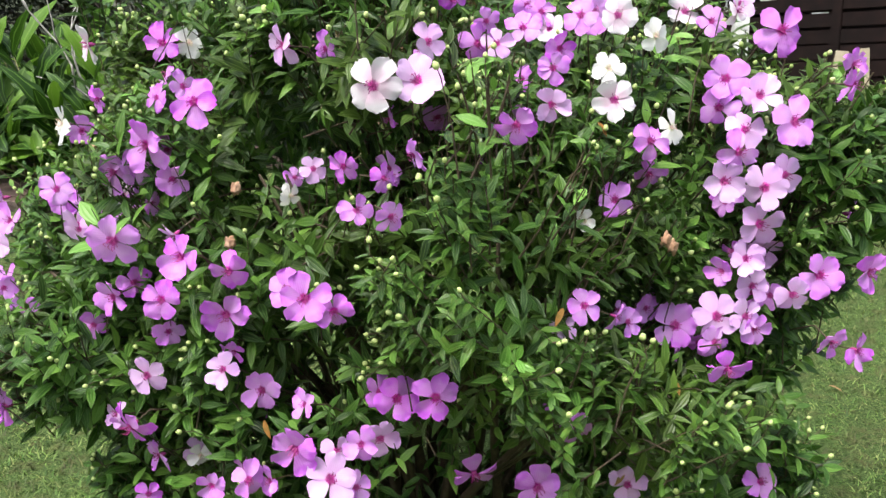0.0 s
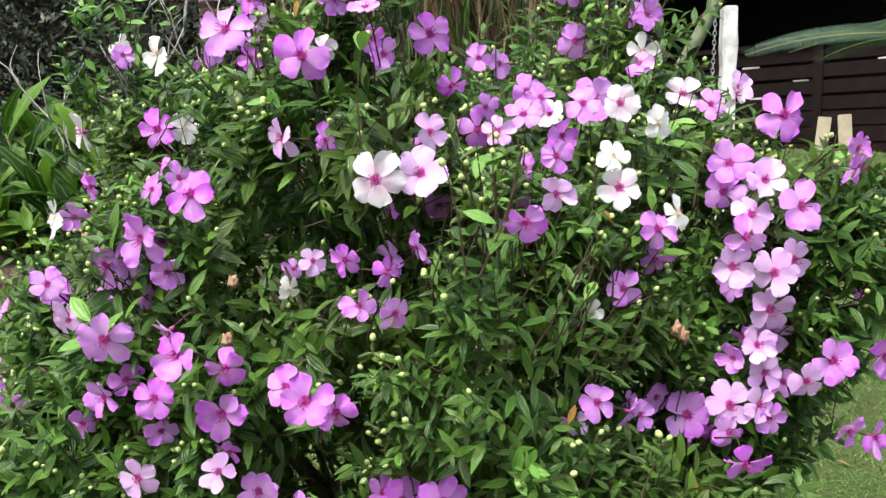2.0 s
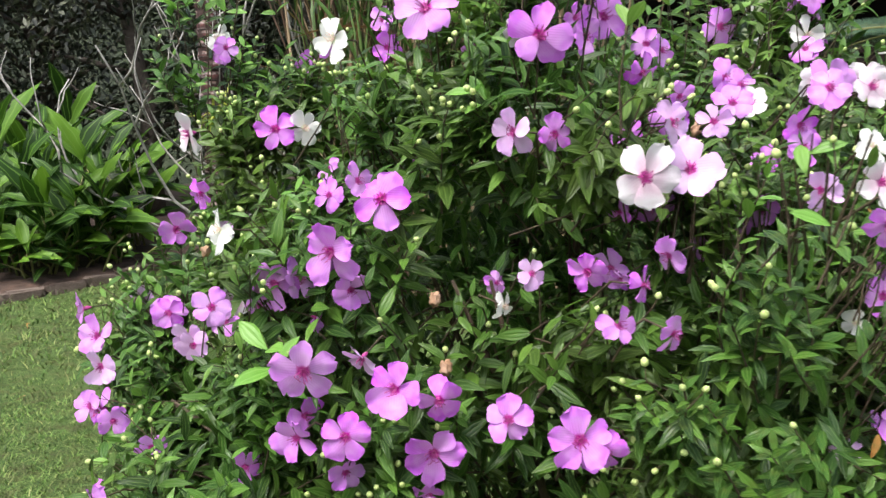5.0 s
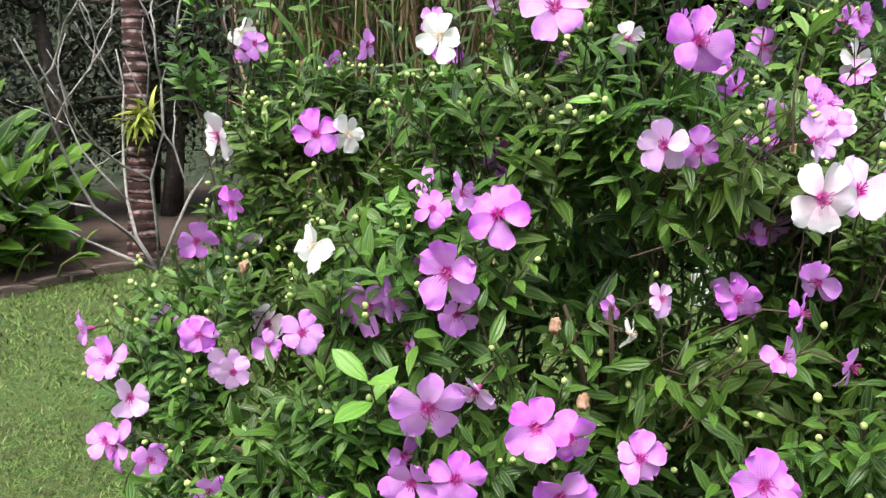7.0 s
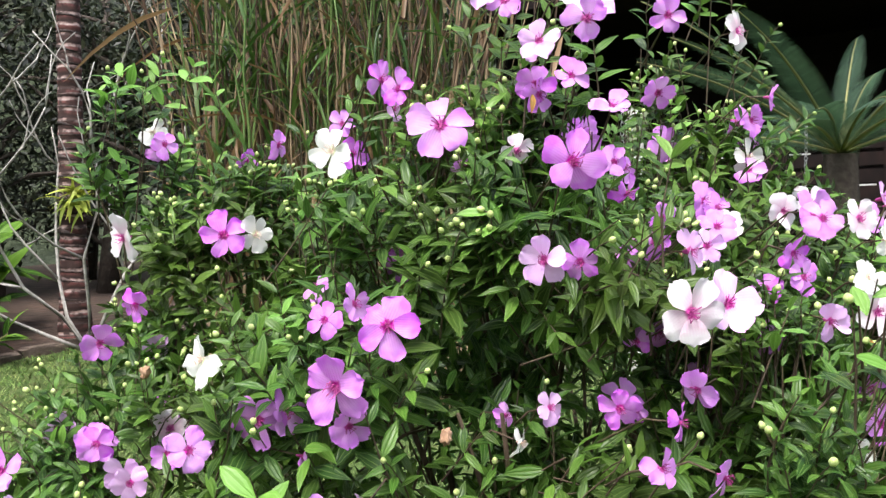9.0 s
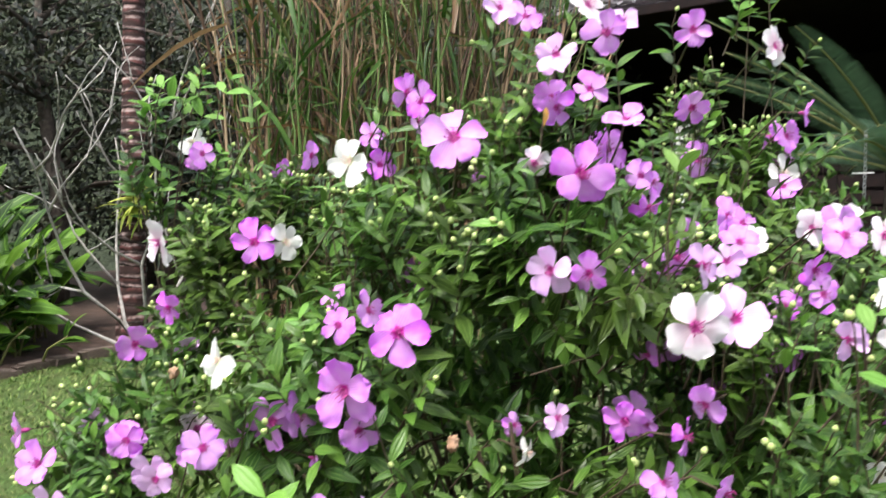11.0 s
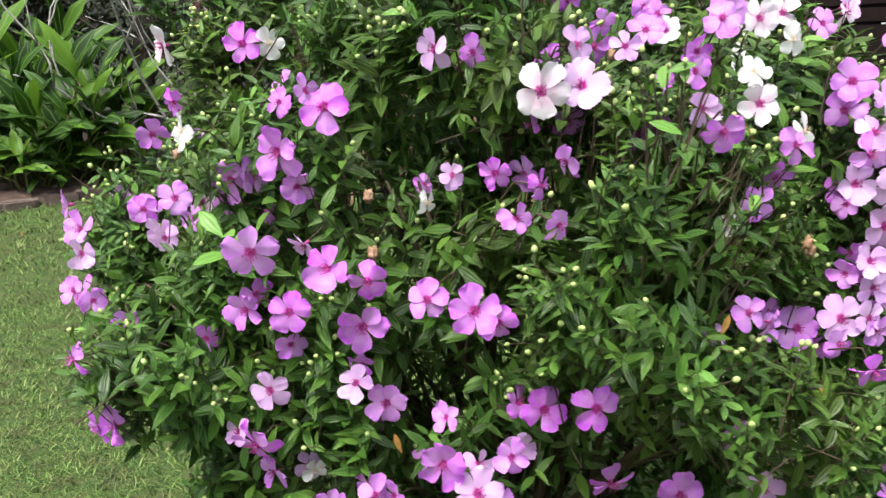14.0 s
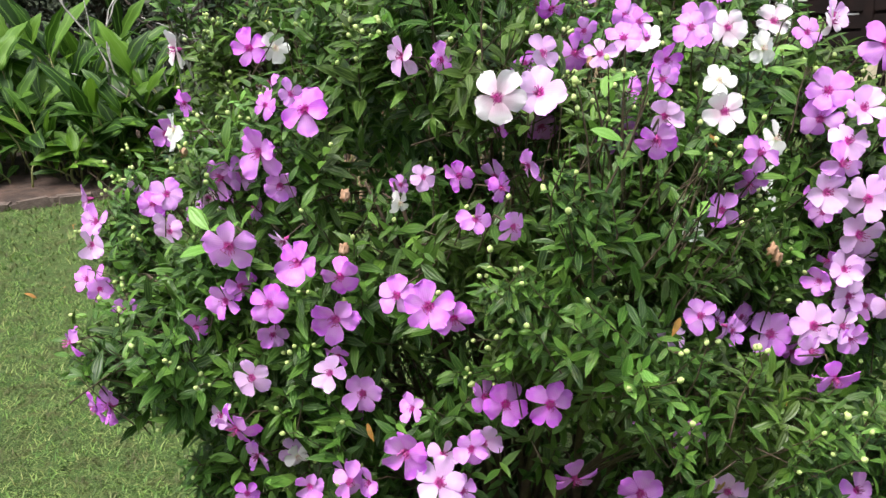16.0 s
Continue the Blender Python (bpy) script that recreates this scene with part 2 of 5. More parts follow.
def strewn(name, template, frames):
    """One mesh with the template set at each frame: rows of place, along, side and up."""
    v, f, uv = template
    fr = np.asarray(frames, np.float64)
    p, a, s, u = fr[:, 0:3], fr[:, 3:6], fr[:, 6:9], fr[:, 9:12]
    out = p[:, None] + v[None, :, 0:1] * a[:, None] + v[None, :, 1:2] * s[:, None] + v[None, :, 2:3] * u[:, None]
    faces = (f[None] + (np.arange(len(fr)) * len(v))[:, None, None]).reshape(-1, 4)
    return quads(name, out.reshape(-1, 3), faces, np.tile(uv, (len(fr), 1)))


def leaf_frame(place, along, size, rng, roll=0.35, face=(0, 0, 0)):
    """Place, along, side and up of a leaf that grows along a way, its face towards the sky and the side it is given."""
    d = np.asarray(along, float)
    d = d / (np.linalg.norm(d) + 1e-9)
    up = np.array((rng.uniform(-roll, roll), rng.uniform(-roll, roll) - 0.15, 1.0)) + np.asarray(face)
    s = np.cross(up, d)
    s = s / (np.linalg.norm(s) + 1e-6)
    n = np.cross(d, s)
    return (*place, *(d * size), *(s * size), *(n * size))


def as_matrix(fr):
    p, a, s, u = fr[0:3], fr[3:6], fr[6:9], fr[9:12]
    return Matrix(((a[0], s[0], u[0], p[0]), (a[1], s[1], u[1], p[1]), (a[2], s[2], u[2], p[2]), (0, 0, 0, 1)))


def tube(bm, points, radii, sides=6):
    """A tapering round stem through points."""
    pts = [Vector(p) for p in points]
    rings = []
    for i, p in enumerate(pts):
        d = (pts[min(i + 1, len(pts) - 1)] - pts[max(i - 1, 0)]).normalized()
        a = d.orthogonal().normalized()
        b = d.cross(a)
        rings.append([bm.verts.new(p + radii[i] * (a * math.cos(2 * math.pi * k / sides) + b * math.sin(2 * math.pi * k / sides))) for k in range(sides)])
    for r, q in zip(rings, rings[1:]):
        off = min(range(sides), key=lambda k: (q[k].co - r[0].co).length)
        for k in range(sides):
            bm.faces.new((r[k], r[(k + 1) % sides], q[(k + 1 + off) % sides], q[(k + off) % sides]))
    bm.faces.new(rings[0][::-1])
    bm.faces.new(rings[-1])


def stems_mesh(name, stems, sides=4):
    """Many thin stems in one mesh: rows of two or more places and radii."""
    v, f = [], []
    for pts, radii in stems:
        pts = np.asarray(pts, float)
        base = len(v)
        for i, p in enumerate(pts):
            d = pts[min(i + 1, len(pts) - 1)] - pts[max(i - 1, 0)]
            a = np.cross(d, (0.31, 0.93, 0.2))
            a = a / (np.linalg.norm(a) + 1e-9)
            b = np.cross(d, a)
            b = b / (np.linalg.norm(b) + 1e-9)
            for k in range(sides):
                w = 2 * math.pi * k / sides
                v.append(p + radii[i] * (a * math.cos(w) + b * math.sin(w)))
        for i in range(len(pts) - 1):
            for k in range(sides):
                f.append((base + i * sides + k, base + i * sides + (k + 1) % sides, base + (i + 1) * sides + (k + 1) % sides, base + (i + 1) * sides + k))
    return quads(name, v, f)


def box(bm, lo, hi, bevel=0.0):
    m = Matrix.Translation([(a + b) / 2 for a, b in zip(lo, hi)]) @ Matrix.Diagonal([*[b - a for a, b in zip(lo, hi)], 1])
    got = bmesh.ops.create_cube(bm, size=1, matrix=m)["verts"]
    if bevel:
        edges = {e for q in got for e in q.link_edges}
        bmesh.ops.bevel(bm, geom=list(edges), offset=bevel, segments=2, affect="EDGES")


# ---- ground ----
def smooth_step(a, b, x):
    t = np.clip((x - a) / (b - a), 0, 1)
    return t * t * (3 - 2 * t)


def ground_z(x, y):
    """The lawn rises gently behind the bush, more so towards the house."""
    x, y = np.asarray(x, float), np.asarray(y, float)
    run = np.clip(y - 2.2, 0, 8.0)
    run = run * run / (run + 0.5)
    return run * (0.08 + 0.1 * smooth_step(0.4, 3.0, x)) + 0.012 * np.sin(2.1 * x) * np.cos(1.7 * y)


xs = np.concatenate((-np.geomspace(2000, 14, 10), np.arange(-12, 12.01, 0.2), np.geomspace(14, 2000, 10)))
ys = np.concatenate((-np.geomspace(2000, 6, 10), np.arange(-4, 16.01, 0.2), np.geomspace(18, 2000, 10)))
gx, gy = np.meshgrid(xs, ys, indexing="ij")
n_y = len(ys)
idx = np.arange(len(xs) * n_y).reshape(len(xs), n_y)
cells = np.stack((idx[:-1, :-1], idx[1:, :-1], idx[1:, 1:], idx[:-1, 1:]), -1).reshape(-1, 4)
lawn = add_mesh("ground", quads("ground", np.stack((gx, gy, ground_z(gx, gy)), -1).reshape(-1, 3), cells), TURF)
tagged(lawn, "mown green lawn with brownish thatch, rising gently", "lawn", kind="structure")


# ---- the flowering shrub ----
rng = np.random.default_rng(7)
shrub = empty("flowering_shrub", "tall leafy shrub with purple, pink and white flowers on a lawn", "shrub", at=(0.0, 2.05, 0.0))

# masses of foliage: middle and radii
LOBES = [
    ((0.12, 1.43, 1.04), (0.24, 0.29, 0.30)),
    ((0.30, 1.40, 0.80), (0.24, 0.25, 0.14)),
    ((0.82, 1.86, 1.18), (0.20, 0.24, 0.22)),
    ((-0.22, 1.50, 1.13), (0.10, 0.22, 0.09)),
    ((-0.15, 1.68, 1.43), (0.20, 0.31, 0.20)),
    ((-0.74, 1.66, 0.84), (0.22, 0.27, 0.17)),
    ((0.13, 1.66, 0.98), (0.36, 0.34, 0.45)),
    ((0.16, 1.62, 1.13), (0.25, 0.27, 0.24)),
    ((-0.42, 1.80, 1.05), (0.40, 0.34, 0.46)),
    ((-0.62, 1.82, 0.87), (0.36, 0.36, 0.27)),
    ((-0.88, 2.10, 0.98), (0.27, 0.26, 0.26)),
    ((-0.70, 2.30, 1.28), (0.28, 0.24, 0.34)),
    ((-0.25, 1.86, 1.38), (0.33, 0.36, 0.32)),
    ((0.60, 1.98, 1.02), (0.34, 0.35, 0.46)),
    ((0.44, 2.15, 1.40), (0.24, 0.26, 0.32)),
    ((0.02, 1.92, 0.42), (0.50, 0.40, 0.36)),
    ((0.47, 1.64, 0.59), (0.30, 0.29, 0.33)),
    ((-0.35, 1.78, 0.62), (0.30, 0.32, 0.30)),
    ((-0.52, 1.78, 0.52), (0.26, 0.30, 0.24)),
    ((0.00, 2.45, 0.90), (0.80, 0.50, 0.78)),
]


# shaded hollows between the masses, with little growth: middle and radii
HOLLOWS = [((-0.13, 1.46, 1.225), (0.27, 0.24, 0.085)), ((-0.36, 1.44, 1.17), (0.13, 0.2, 0.09)), ((0.04, 1.47, 0.68), (0.22, 0.28, 0.14))]


def hollow(p):
    return any(sum(((a - b) / r) ** 2 for a, b, r in zip(p, c, rad)) < 1 for c, rad in HOLLOWS)


def depth_in(p):
    """How deep a place lies in the masses: above 0 inside."""
    return max(1 - math.sqrt(sum(((a - b) / r) ** 2 for a, b, r in zip(p, c, rad))) for c, rad in LOBES)


def petal_mesh(seed):
    """A broad petal along x with a wavy rim and a shallow notch, for a flower one across."""
    r = random.Random(seed)
    st = (0.05, 0.17, 0.32, 0.5, 0.68, 0.82, 0.93, 1.0)
    wd = (0.15, 0.34, 0.62, 0.87, 1.0, 0.95, 0.72, 0.34)
    v, uv = [], []
    broad, long = r.uniform(0.86, 1.14), r.uniform(0.94, 1.08)
    bend, lean, cup = r.uniform(0.0, 0.3), r.uniform(-0.05, 0.05), r.uniform(-0.05, 0.08)
    dent, at = r.uniform(0.0, 0.09), r.uniform(-0.25, 0.25)
    p1, p2, amp = r.uniform(0, 6.28), r.uniform(0, 6.28), r.uniform(0.012, 0.04)
    skew = r.uniform(-0.1, 0.1)
    for s, w in zip(st, wd):
        for j in range(7):
            a = j / 3 - 1
            tip = max(0.0, (s - 0.75) / 0.25)
            x = s - tip * (0.05 * a * a + dent * math.exp(-((a - at) / 0.28) ** 2) - 0.018 * math.sin(6 * a + p1) - skew * a * 0.6)
            edge = 1 + 0.05 * math.sin(9 * s + p2 + 2 * a)
            z = 0.1 * s - bend * s * s * 0.5 + cup * a * a * w + amp * s * s * (math.sin(4.2 * a + 5 * s + p1) + 0.8 * abs(a) * math.sin(13 * s + 3 * a + p2))
            v.append((0.5 * long * x, 0.208 * a * w * broad * edge + lean * s * s, z))
            uv.append((s, (a * w + 1) / 2))
    f = [(i * 7 + j, (i + 1) * 7 + j, (i + 1) * 7 + j + 1, i * 7 + j + 1) for i in range(7) for j in range(6)]
    return quads("petal", v, f, uv)


def heart_mesh(seed):
    """Calyx, ring and bent stamens of a flower, one across."""
    r = random.Random(seed)
    bm = bmesh.new()
    tube(bm, [(0, 0, -0.16), (0, 0, -0.1), (0, 0, -0.03), (0, 0, 0.03)], [0.02, 0.05, 0.06, 0.035], 7)
    for k in range(9):
        a = 2 * math.pi * k / 9 + r.uniform(-0.2, 0.2)
        c, s = math.cos(a), math.sin(a)
        h, o = r.uniform(0.1, 0.17), r.uniform(0.06, 0.13)
        tube(bm, [(0.02 * c, 0.02 * s, 0.02), (o * 0.7 * c, o * 0.7 * s, h * 0.7), (o * c, o * s, h), (o * 0.8 * c + 0.05, o * 0.8 * s, h + 0.03)], [0.008, 0.007, 0.011, 0.004], 3)
    return bm


PETAL_MESHES = {k: [petal_mesh(20 * i + s) for s in range(12)] for i, k in enumerate("wklmp")}
HEARTS = {}
for k in "wklmp":
    for me in PETAL_MESHES[k]:
        me.materials.append(PETALS[k])
    bm = heart_mesh(ord(k))
    HEARTS[k] = bpy.data.meshes.new("heart")
    bm.to_mesh(HEARTS[k])
    bm.free()
    HEARTS[k].materials.append(PALE_STAMEN if k == "w" else STAMEN)
BLOOM_LABELS = {"w": "newly opened white flower", "k": "white flower flushed pink at the heart", "l": "pale pink flower with a magenta heart",
                "m": "mauve-pink flower", "p": "mature purple flower with a crimson heart"}


def bloom(kind, x, y, z, size, nx, nz, drop=0):
    """A flower of five petals at a place, facing the way (nx, -1, nz)."""
    n = Vector((nx + random.gauss(0, 0.16), -1.0, nz + random.gauss(0, 0.14))).normalized()
    turn = n.to_track_quat("Z", "Y").to_matrix().to_4x4()
    spin = Matrix.Rotation(random.uniform(0, 6.28), 4, "Z")
    at = Matrix.Translation((x, y, z)) @ turn @ spin @ Matrix.Diagonal((size, size, size, 1))
    f = new("flower", HEARTS[kind])
    f.parent = shrub
    f.matrix_parent_inverse = Matrix.Translation(-shrub.location)
    f.matrix_basis = at
    tagged(f, BLOOM_LABELS[kind])
    cup = random.choice((-0.24, -0.12, -0.02, 0.06, 0.14))
    twist = random.choice((-0.14, 0.14))
    missing = random.randrange(5) if drop else -1
    for i in range(5):
        if i == missing:
            continue
        p = new("petal", random.choice(PETAL_MESHES[kind]))
        p.parent = f
        droop = random.uniform(0.25, 0.7) if random.random() < 0.12 else 0.0
        p.matrix_local = (Matrix.Rotation(2 * math.pi * i / 5 + random.gauss(0, 0.1), 4, "Z") @ Matrix.Rotation(twist + random.uniform(-0.16, 0.16), 4, "X")
                          @ Matrix.Rotation(cup + droop + random.uniform(-0.2, 0.2), 4, "Y") @ Matrix.Translation((0, 0, 0.005 * i)) @ Matrix.Scale(random.uniform(0.9, 1.08), 4))
    BLOOMS.append((Vector((x, y, z)), n, size))


BLOOMS = []
# kind, place, size across, and the way it faces
FAR_LEFT_HIGH = [
    ('k', -0.922, 2.076, 1.454, 0.103, -1.28, 0.0),
    ('p', -0.724, 2.067, 1.457, 0.096, -0.1, 0.2),
    ('w', -0.713, 1.515, 1.282, 0.075, -1.9, 0.1),
    ('w', -0.662, 2.08, 1.459, 0.08, 0.52, 0.0),
    ('p', -0.982, 2.125, 1.235, 0.09, 0.1, -0.4),
    ('m', -0.889, 2.289, 1.656, 0.062, -0.2, 0.1),
    ('p', -0.895, 2.05, 1.319, 0.077, -0.2, -0.5),
    ('m', -0.859, 2.2, 1.658, 0.062, 0.3, 0.2),
    ('w', -0.89, 2.25, 1.69, 0.071, -0.52, 0.3),
]
FAR_LEFT_LOW = [
    ('m', -1.137, 2.014, 1.007, 0.103, -0.4, 0.2),
    ('m', -1.097, 1.9, 0.871, 0.099, -1.28, 0.0),
    ('p', -0.872, 1.489, 0.718, 0.09, -0.75, 0.1),
    ('m', -0.955, 1.95, 1.07, 0.088, 0.2, 0.3),
    ('k', -0.825, 1.991, 1.08, 0.078, 0.0, 0.2),
    ('l', -0.89, 1.878, 1.025, 0.083, 0.1, -0.1),
    ('m', -0.751, 1.921, 1.082, 0.062, 0.4, 0.1),
    ('l', -1.044, 1.799, 0.993, 0.085, -0.1, -0.2),
    ('m', -1.12, 1.907, 0.879, 0.078, -0.4, 0.3),
    ('m', -1.001, 1.732, 0.901, 0.063, 0.7, 0.0),
    ('p', -0.95, 1.937, 1.07, 0.073, 0.2, 0.2),
    ('l', -0.876, 1.856, 1.016, 0.072, 0.1, 0.0),
]
FAR_LEFT_LOW_2 = [
    ('p', -0.906, 1.416, 0.877, 0.074, -0.75, 0.1),
    ('p', -0.706, 1.549, 0.873, 0.062, 0.3, -0.3),
    ('m', -0.885, 1.61, 0.891, 0.062, 0.3, -0.4),
    ('p', -0.917, 1.519, 0.698, 0.082, -1.12, -0.3),
    ('m', -1.201, 2.1, 1.056, 0.09, -1.44, 0.0),
    ('m', -0.818, 1.9, 1.054, 0.064, 0.0, 0.3),
]
FAR_RIGHT_HIGH = [
    ('k', 0.551, 1.967, 1.519, 0.088, 0.0, 0.4),
    ('m', 0.567, 1.792, 1.486, 0.07, 0.1, 0.2),
    ('k', 0.624, 1.812, 1.509, 0.068, 0.84, 0.2),
    ('p', 0.646, 1.597, 1.455, 0.103, 0.1, 0.1),
    ('p', 0.806, 1.639, 1.355, 0.091, 1.44, 0.0),
    ('m', 0.555, 1.617, 1.366, 0.09, -0.3, 0.2),
    ('l', 0.607, 1.578, 1.333, 0.094, 0.1, 0.2),
    ('m', 0.547, 1.622, 1.31, 0.08, -0.3, 0.1),
    ('l', 0.583, 1.57, 1.271, 0.088, 0.1, 0.2),
    ('m', 0.568, 1.55, 1.231, 0.087, 0.1, -0.3),
    ('m', 0.665, 1.546, 1.287, 0.101, 0.1, 0.1),
    ('l', 0.545, 1.555, 1.174, 0.092, -0.1, 0.1),
    ('l', 0.621, 1.545, 1.164, 0.093, 0.0, 0.0),
]
FAR_RIGHT_HIGH_2 = [
    ('l', 0.665, 1.57, 1.186, 0.08, 0.4, 0.2),
    ('p', 0.767, 1.56, 1.391, 0.074, 1.12, 0.1),
    ('l', 0.637, 1.85, 1.525, 0.078, 0.4, 0.4),
]
FAR_RIGHT_LOW = [
    ('l', 0.628, 1.583, 1.089, 0.096, 0.1, -0.1),
    ('l', 0.607, 1.585, 1.017, 0.083, 0.0, 0.2),
    ('m', 0.567, 1.59, 0.991, 0.069, -0.7, 0.0),
    ('l', 0.629, 1.601, 0.959, 0.077, 0.1, 0.1),
    ('l', 0.555, 1.57, 0.903, 0.103, -0.1, 0.1),
    ('l', 0.61, 1.57, 0.904, 0.079, 0.4, 0.1),
    ('m', 0.633, 1.583, 0.876, 0.075, 0.3, -0.2),
    ('m', 0.55, 1.558, 0.854, 0.076, -0.2, -0.1),
    ('l', 0.709, 1.598, 0.943, 0.084, 0.2, -0.1),
    ('m', 0.764, 1.613, 0.98, 0.098, 0.1, 0.2),
    ('p', 0.862, 1.62, 0.987, 0.103, 0.2, 0.0),
    ('p', 0.522, 1.376, 0.865, 0.088, 0.2, -0.6),
    ('m', 0.777, 1.56, 0.857, 0.077, 0.4, -0.5),
]
FAR_RIGHT_LOW_2 = [
    ('m', 0.98, 1.996, 1.045, 0.089, 1.44, 0.0),
    ('m', 0.641, 1.5, 0.585, 0.077, 0.3, 0.6),
    ('p', 0.87, 1.65, 0.811, 0.082, 1.12, -0.3),
    ('p', 0.535, 1.62, 0.833, 0.064, 0.2, -0.6),
    ('l', 0.674, 1.7, 1.015, 0.093, 0.0, -0.3),
]
LEFT_HIGH = [
    ('p', -0.453, 1.505, 1.324, 0.103, -0.1, 0.1),
    ('p', -0.53, 1.461, 1.247, 0.103, -0.4, -0.1),
    ('m', -0.511, 1.521, 1.178, 0.071, 0.7, -0.5),
    ('m', -0.373, 1.5, 1.614, 0.103, -0.2, 0.2),
    ('w', -0.525, 1.574, 1.584, 0.082, -1.04, 0.1),
    ('p', -0.398, 1.773, 1.716, 0.073, -1.12, 0.2),
    ('p', -0.401, 1.742, 1.407, 0.063, -0.84, 0.1),
    ('p', -0.42, 1.859, 1.746, 0.075, 1.12, 0.0),
    ('m', -0.615, 2.196, 1.66, 0.074, 1.28, 0.0),
    ('p', -0.541, 1.549, 1.33, 0.062, -0.3, 0.1),
    ('m', -0.476, 2.1, 1.696, 0.065, -0.4, 0.4),
]
LEFT_HIGH_2 = [
    ('p', -0.464, 2.0, 1.621, 0.07, 0.1, 0.1),
]
LEFT_LOW = [
    ('m', -0.567, 1.371, 1.085, 0.103, 0.0, -0.3),
    ('p', -0.432, 1.339, 1.063, 0.089, -0.1, 0.1),
    ('p', -0.371, 1.4, 1.025, 0.08, 0.1, -0.1),
    ('p', -0.52, 1.453, 0.954, 0.087, -0.1, 0.2),
    ('p', -0.585, 1.398, 0.975, 0.085, -0.3, -0.2),
    ('p', -0.381, 1.408, 0.942, 0.1, 0.0, 0.0),
    ('m', -0.529, 1.499, 0.878, 0.066, 0.1, -0.2),
    ('l', -0.566, 1.468, 0.797, 0.081, -0.2, 0.0),
    ('l', -0.398, 1.42, 0.829, 0.071, -0.3, 0.2),
    ('p', -0.586, 1.424, 0.708, 0.103, -0.7, -0.4),
    ('m', -0.37, 1.45, 0.588, 0.078, 0.4, 0.3),
    ('m', -0.462, 1.5, 0.55, 0.072, -0.1, 0.0),
    ('m', -0.575, 1.52, 0.603, 0.078, -1.44, 0.0),
]
LEFT_LOW_2 = [
    ('m', -0.347, 1.5, 0.758, 0.084, -0.3, 0.2),
    ('m', -0.333, 1.48, 0.573, 0.067, -0.7, 0.3),
    ('w', -0.501, 1.55, 0.591, 0.062, 0.78, -0.2),
]
MIDDLE_HIGH = [
    ('k', -0.088, 1.294, 1.353, 0.093, 0.0, 0.1),
    ('l', -0.02, 1.325, 1.36, 0.093, 0.2, 0.1),
    ('l', -0.012, 1.442, 1.428, 0.073, 0.7, 0.2),
    ('m', -0.002, 1.574, 1.296, 0.08, 0.3, -0.5),
    ('l', -0.252, 1.388, 1.42, 0.078, -1.28, 0.0),
    ('p', -0.186, 1.426, 1.416, 0.063, -0.84, -0.3),
    ('m', -0.087, 1.512, 1.201, 0.069, -0.7, -0.3),
    ('p', 0.133, 1.104, 1.303, 0.062, -0.2, -0.5),
    ('p', -0.215, 1.381, 1.553, 0.099, 0.1, 0.1),
    ('p', -0.029, 1.856, 1.65, 0.103, 0.3, 0.1),
    ('p', 0.074, 1.738, 1.439, 0.083, 0.3, -0.2),
    ('p', 0.021, 1.745, 1.53, 0.074, 0.7, -0.1),
]
MIDDLE_HIGH_2 = [
    ('m', 0.079, 1.944, 1.606, 0.072, -0.3, 0.1),
    ('m', 0.128, 2.005, 1.6, 0.074, 0.7, 0.1),
    ('m', -0.12, 1.475, 1.643, 0.064, -0.2, 0.5),
    ('m', -0.109, 1.607, 1.809, 0.079, 0.3, -0.3),
    ('l', -0.203, 1.562, 1.758, 0.075, -0.7, 0.2),
    ('m', 0.099, 1.736, 1.857, 0.074, -0.7, 0.1),
    ('p', -0.151, 1.372, 1.218, 0.062, -0.4, -0.3),
    ('k', -0.225, 1.62, 1.592, 0.062, 0.3, -0.2),
    ('l', -0.27, 1.7, 1.869, 0.068, 0.0, 0.4),
    ('k', -0.098, 1.75, 1.897, 0.079, 0.3, 0.5),
    ('m', -0.13, 1.62, 1.716, 0.062, -0.4, 0.5),
    ('p', -0.13, 1.6, 1.61, 0.062, 0.7, -0.2),
]
MIDDLE_HIGH_3 = [
    ('p', -0.033, 1.62, 1.415, 0.062, -0.84, -0.3),
    ('m', 0.091, 1.75, 1.486, 0.063, 0.2, -0.6),
    ('w', -0.267, 1.457, 1.155, 0.05, 1.17, -0.5),
    ('p', -0.2, 1.6, 1.697, 0.069, -0.3, 0.1),
    ('m', -0.107, 1.62, 1.58, 0.069, 0.3, 0.3),
    ('l', 0.111, 1.62, 1.433, 0.064, 0.2, 0.0),
    ('m', -0.224, 1.7, 1.857, 0.062, 0.2, 0.2),
    ('l', -0.043, 1.72, 1.86, 0.067, -0.3, 0.4),
    ('m', -0.193, 1.6, 1.682, 0.062, 0.3, -0.4),
    ('m', 0.114, 1.5, 1.274, 0.062, 0.4, -0.3),
]
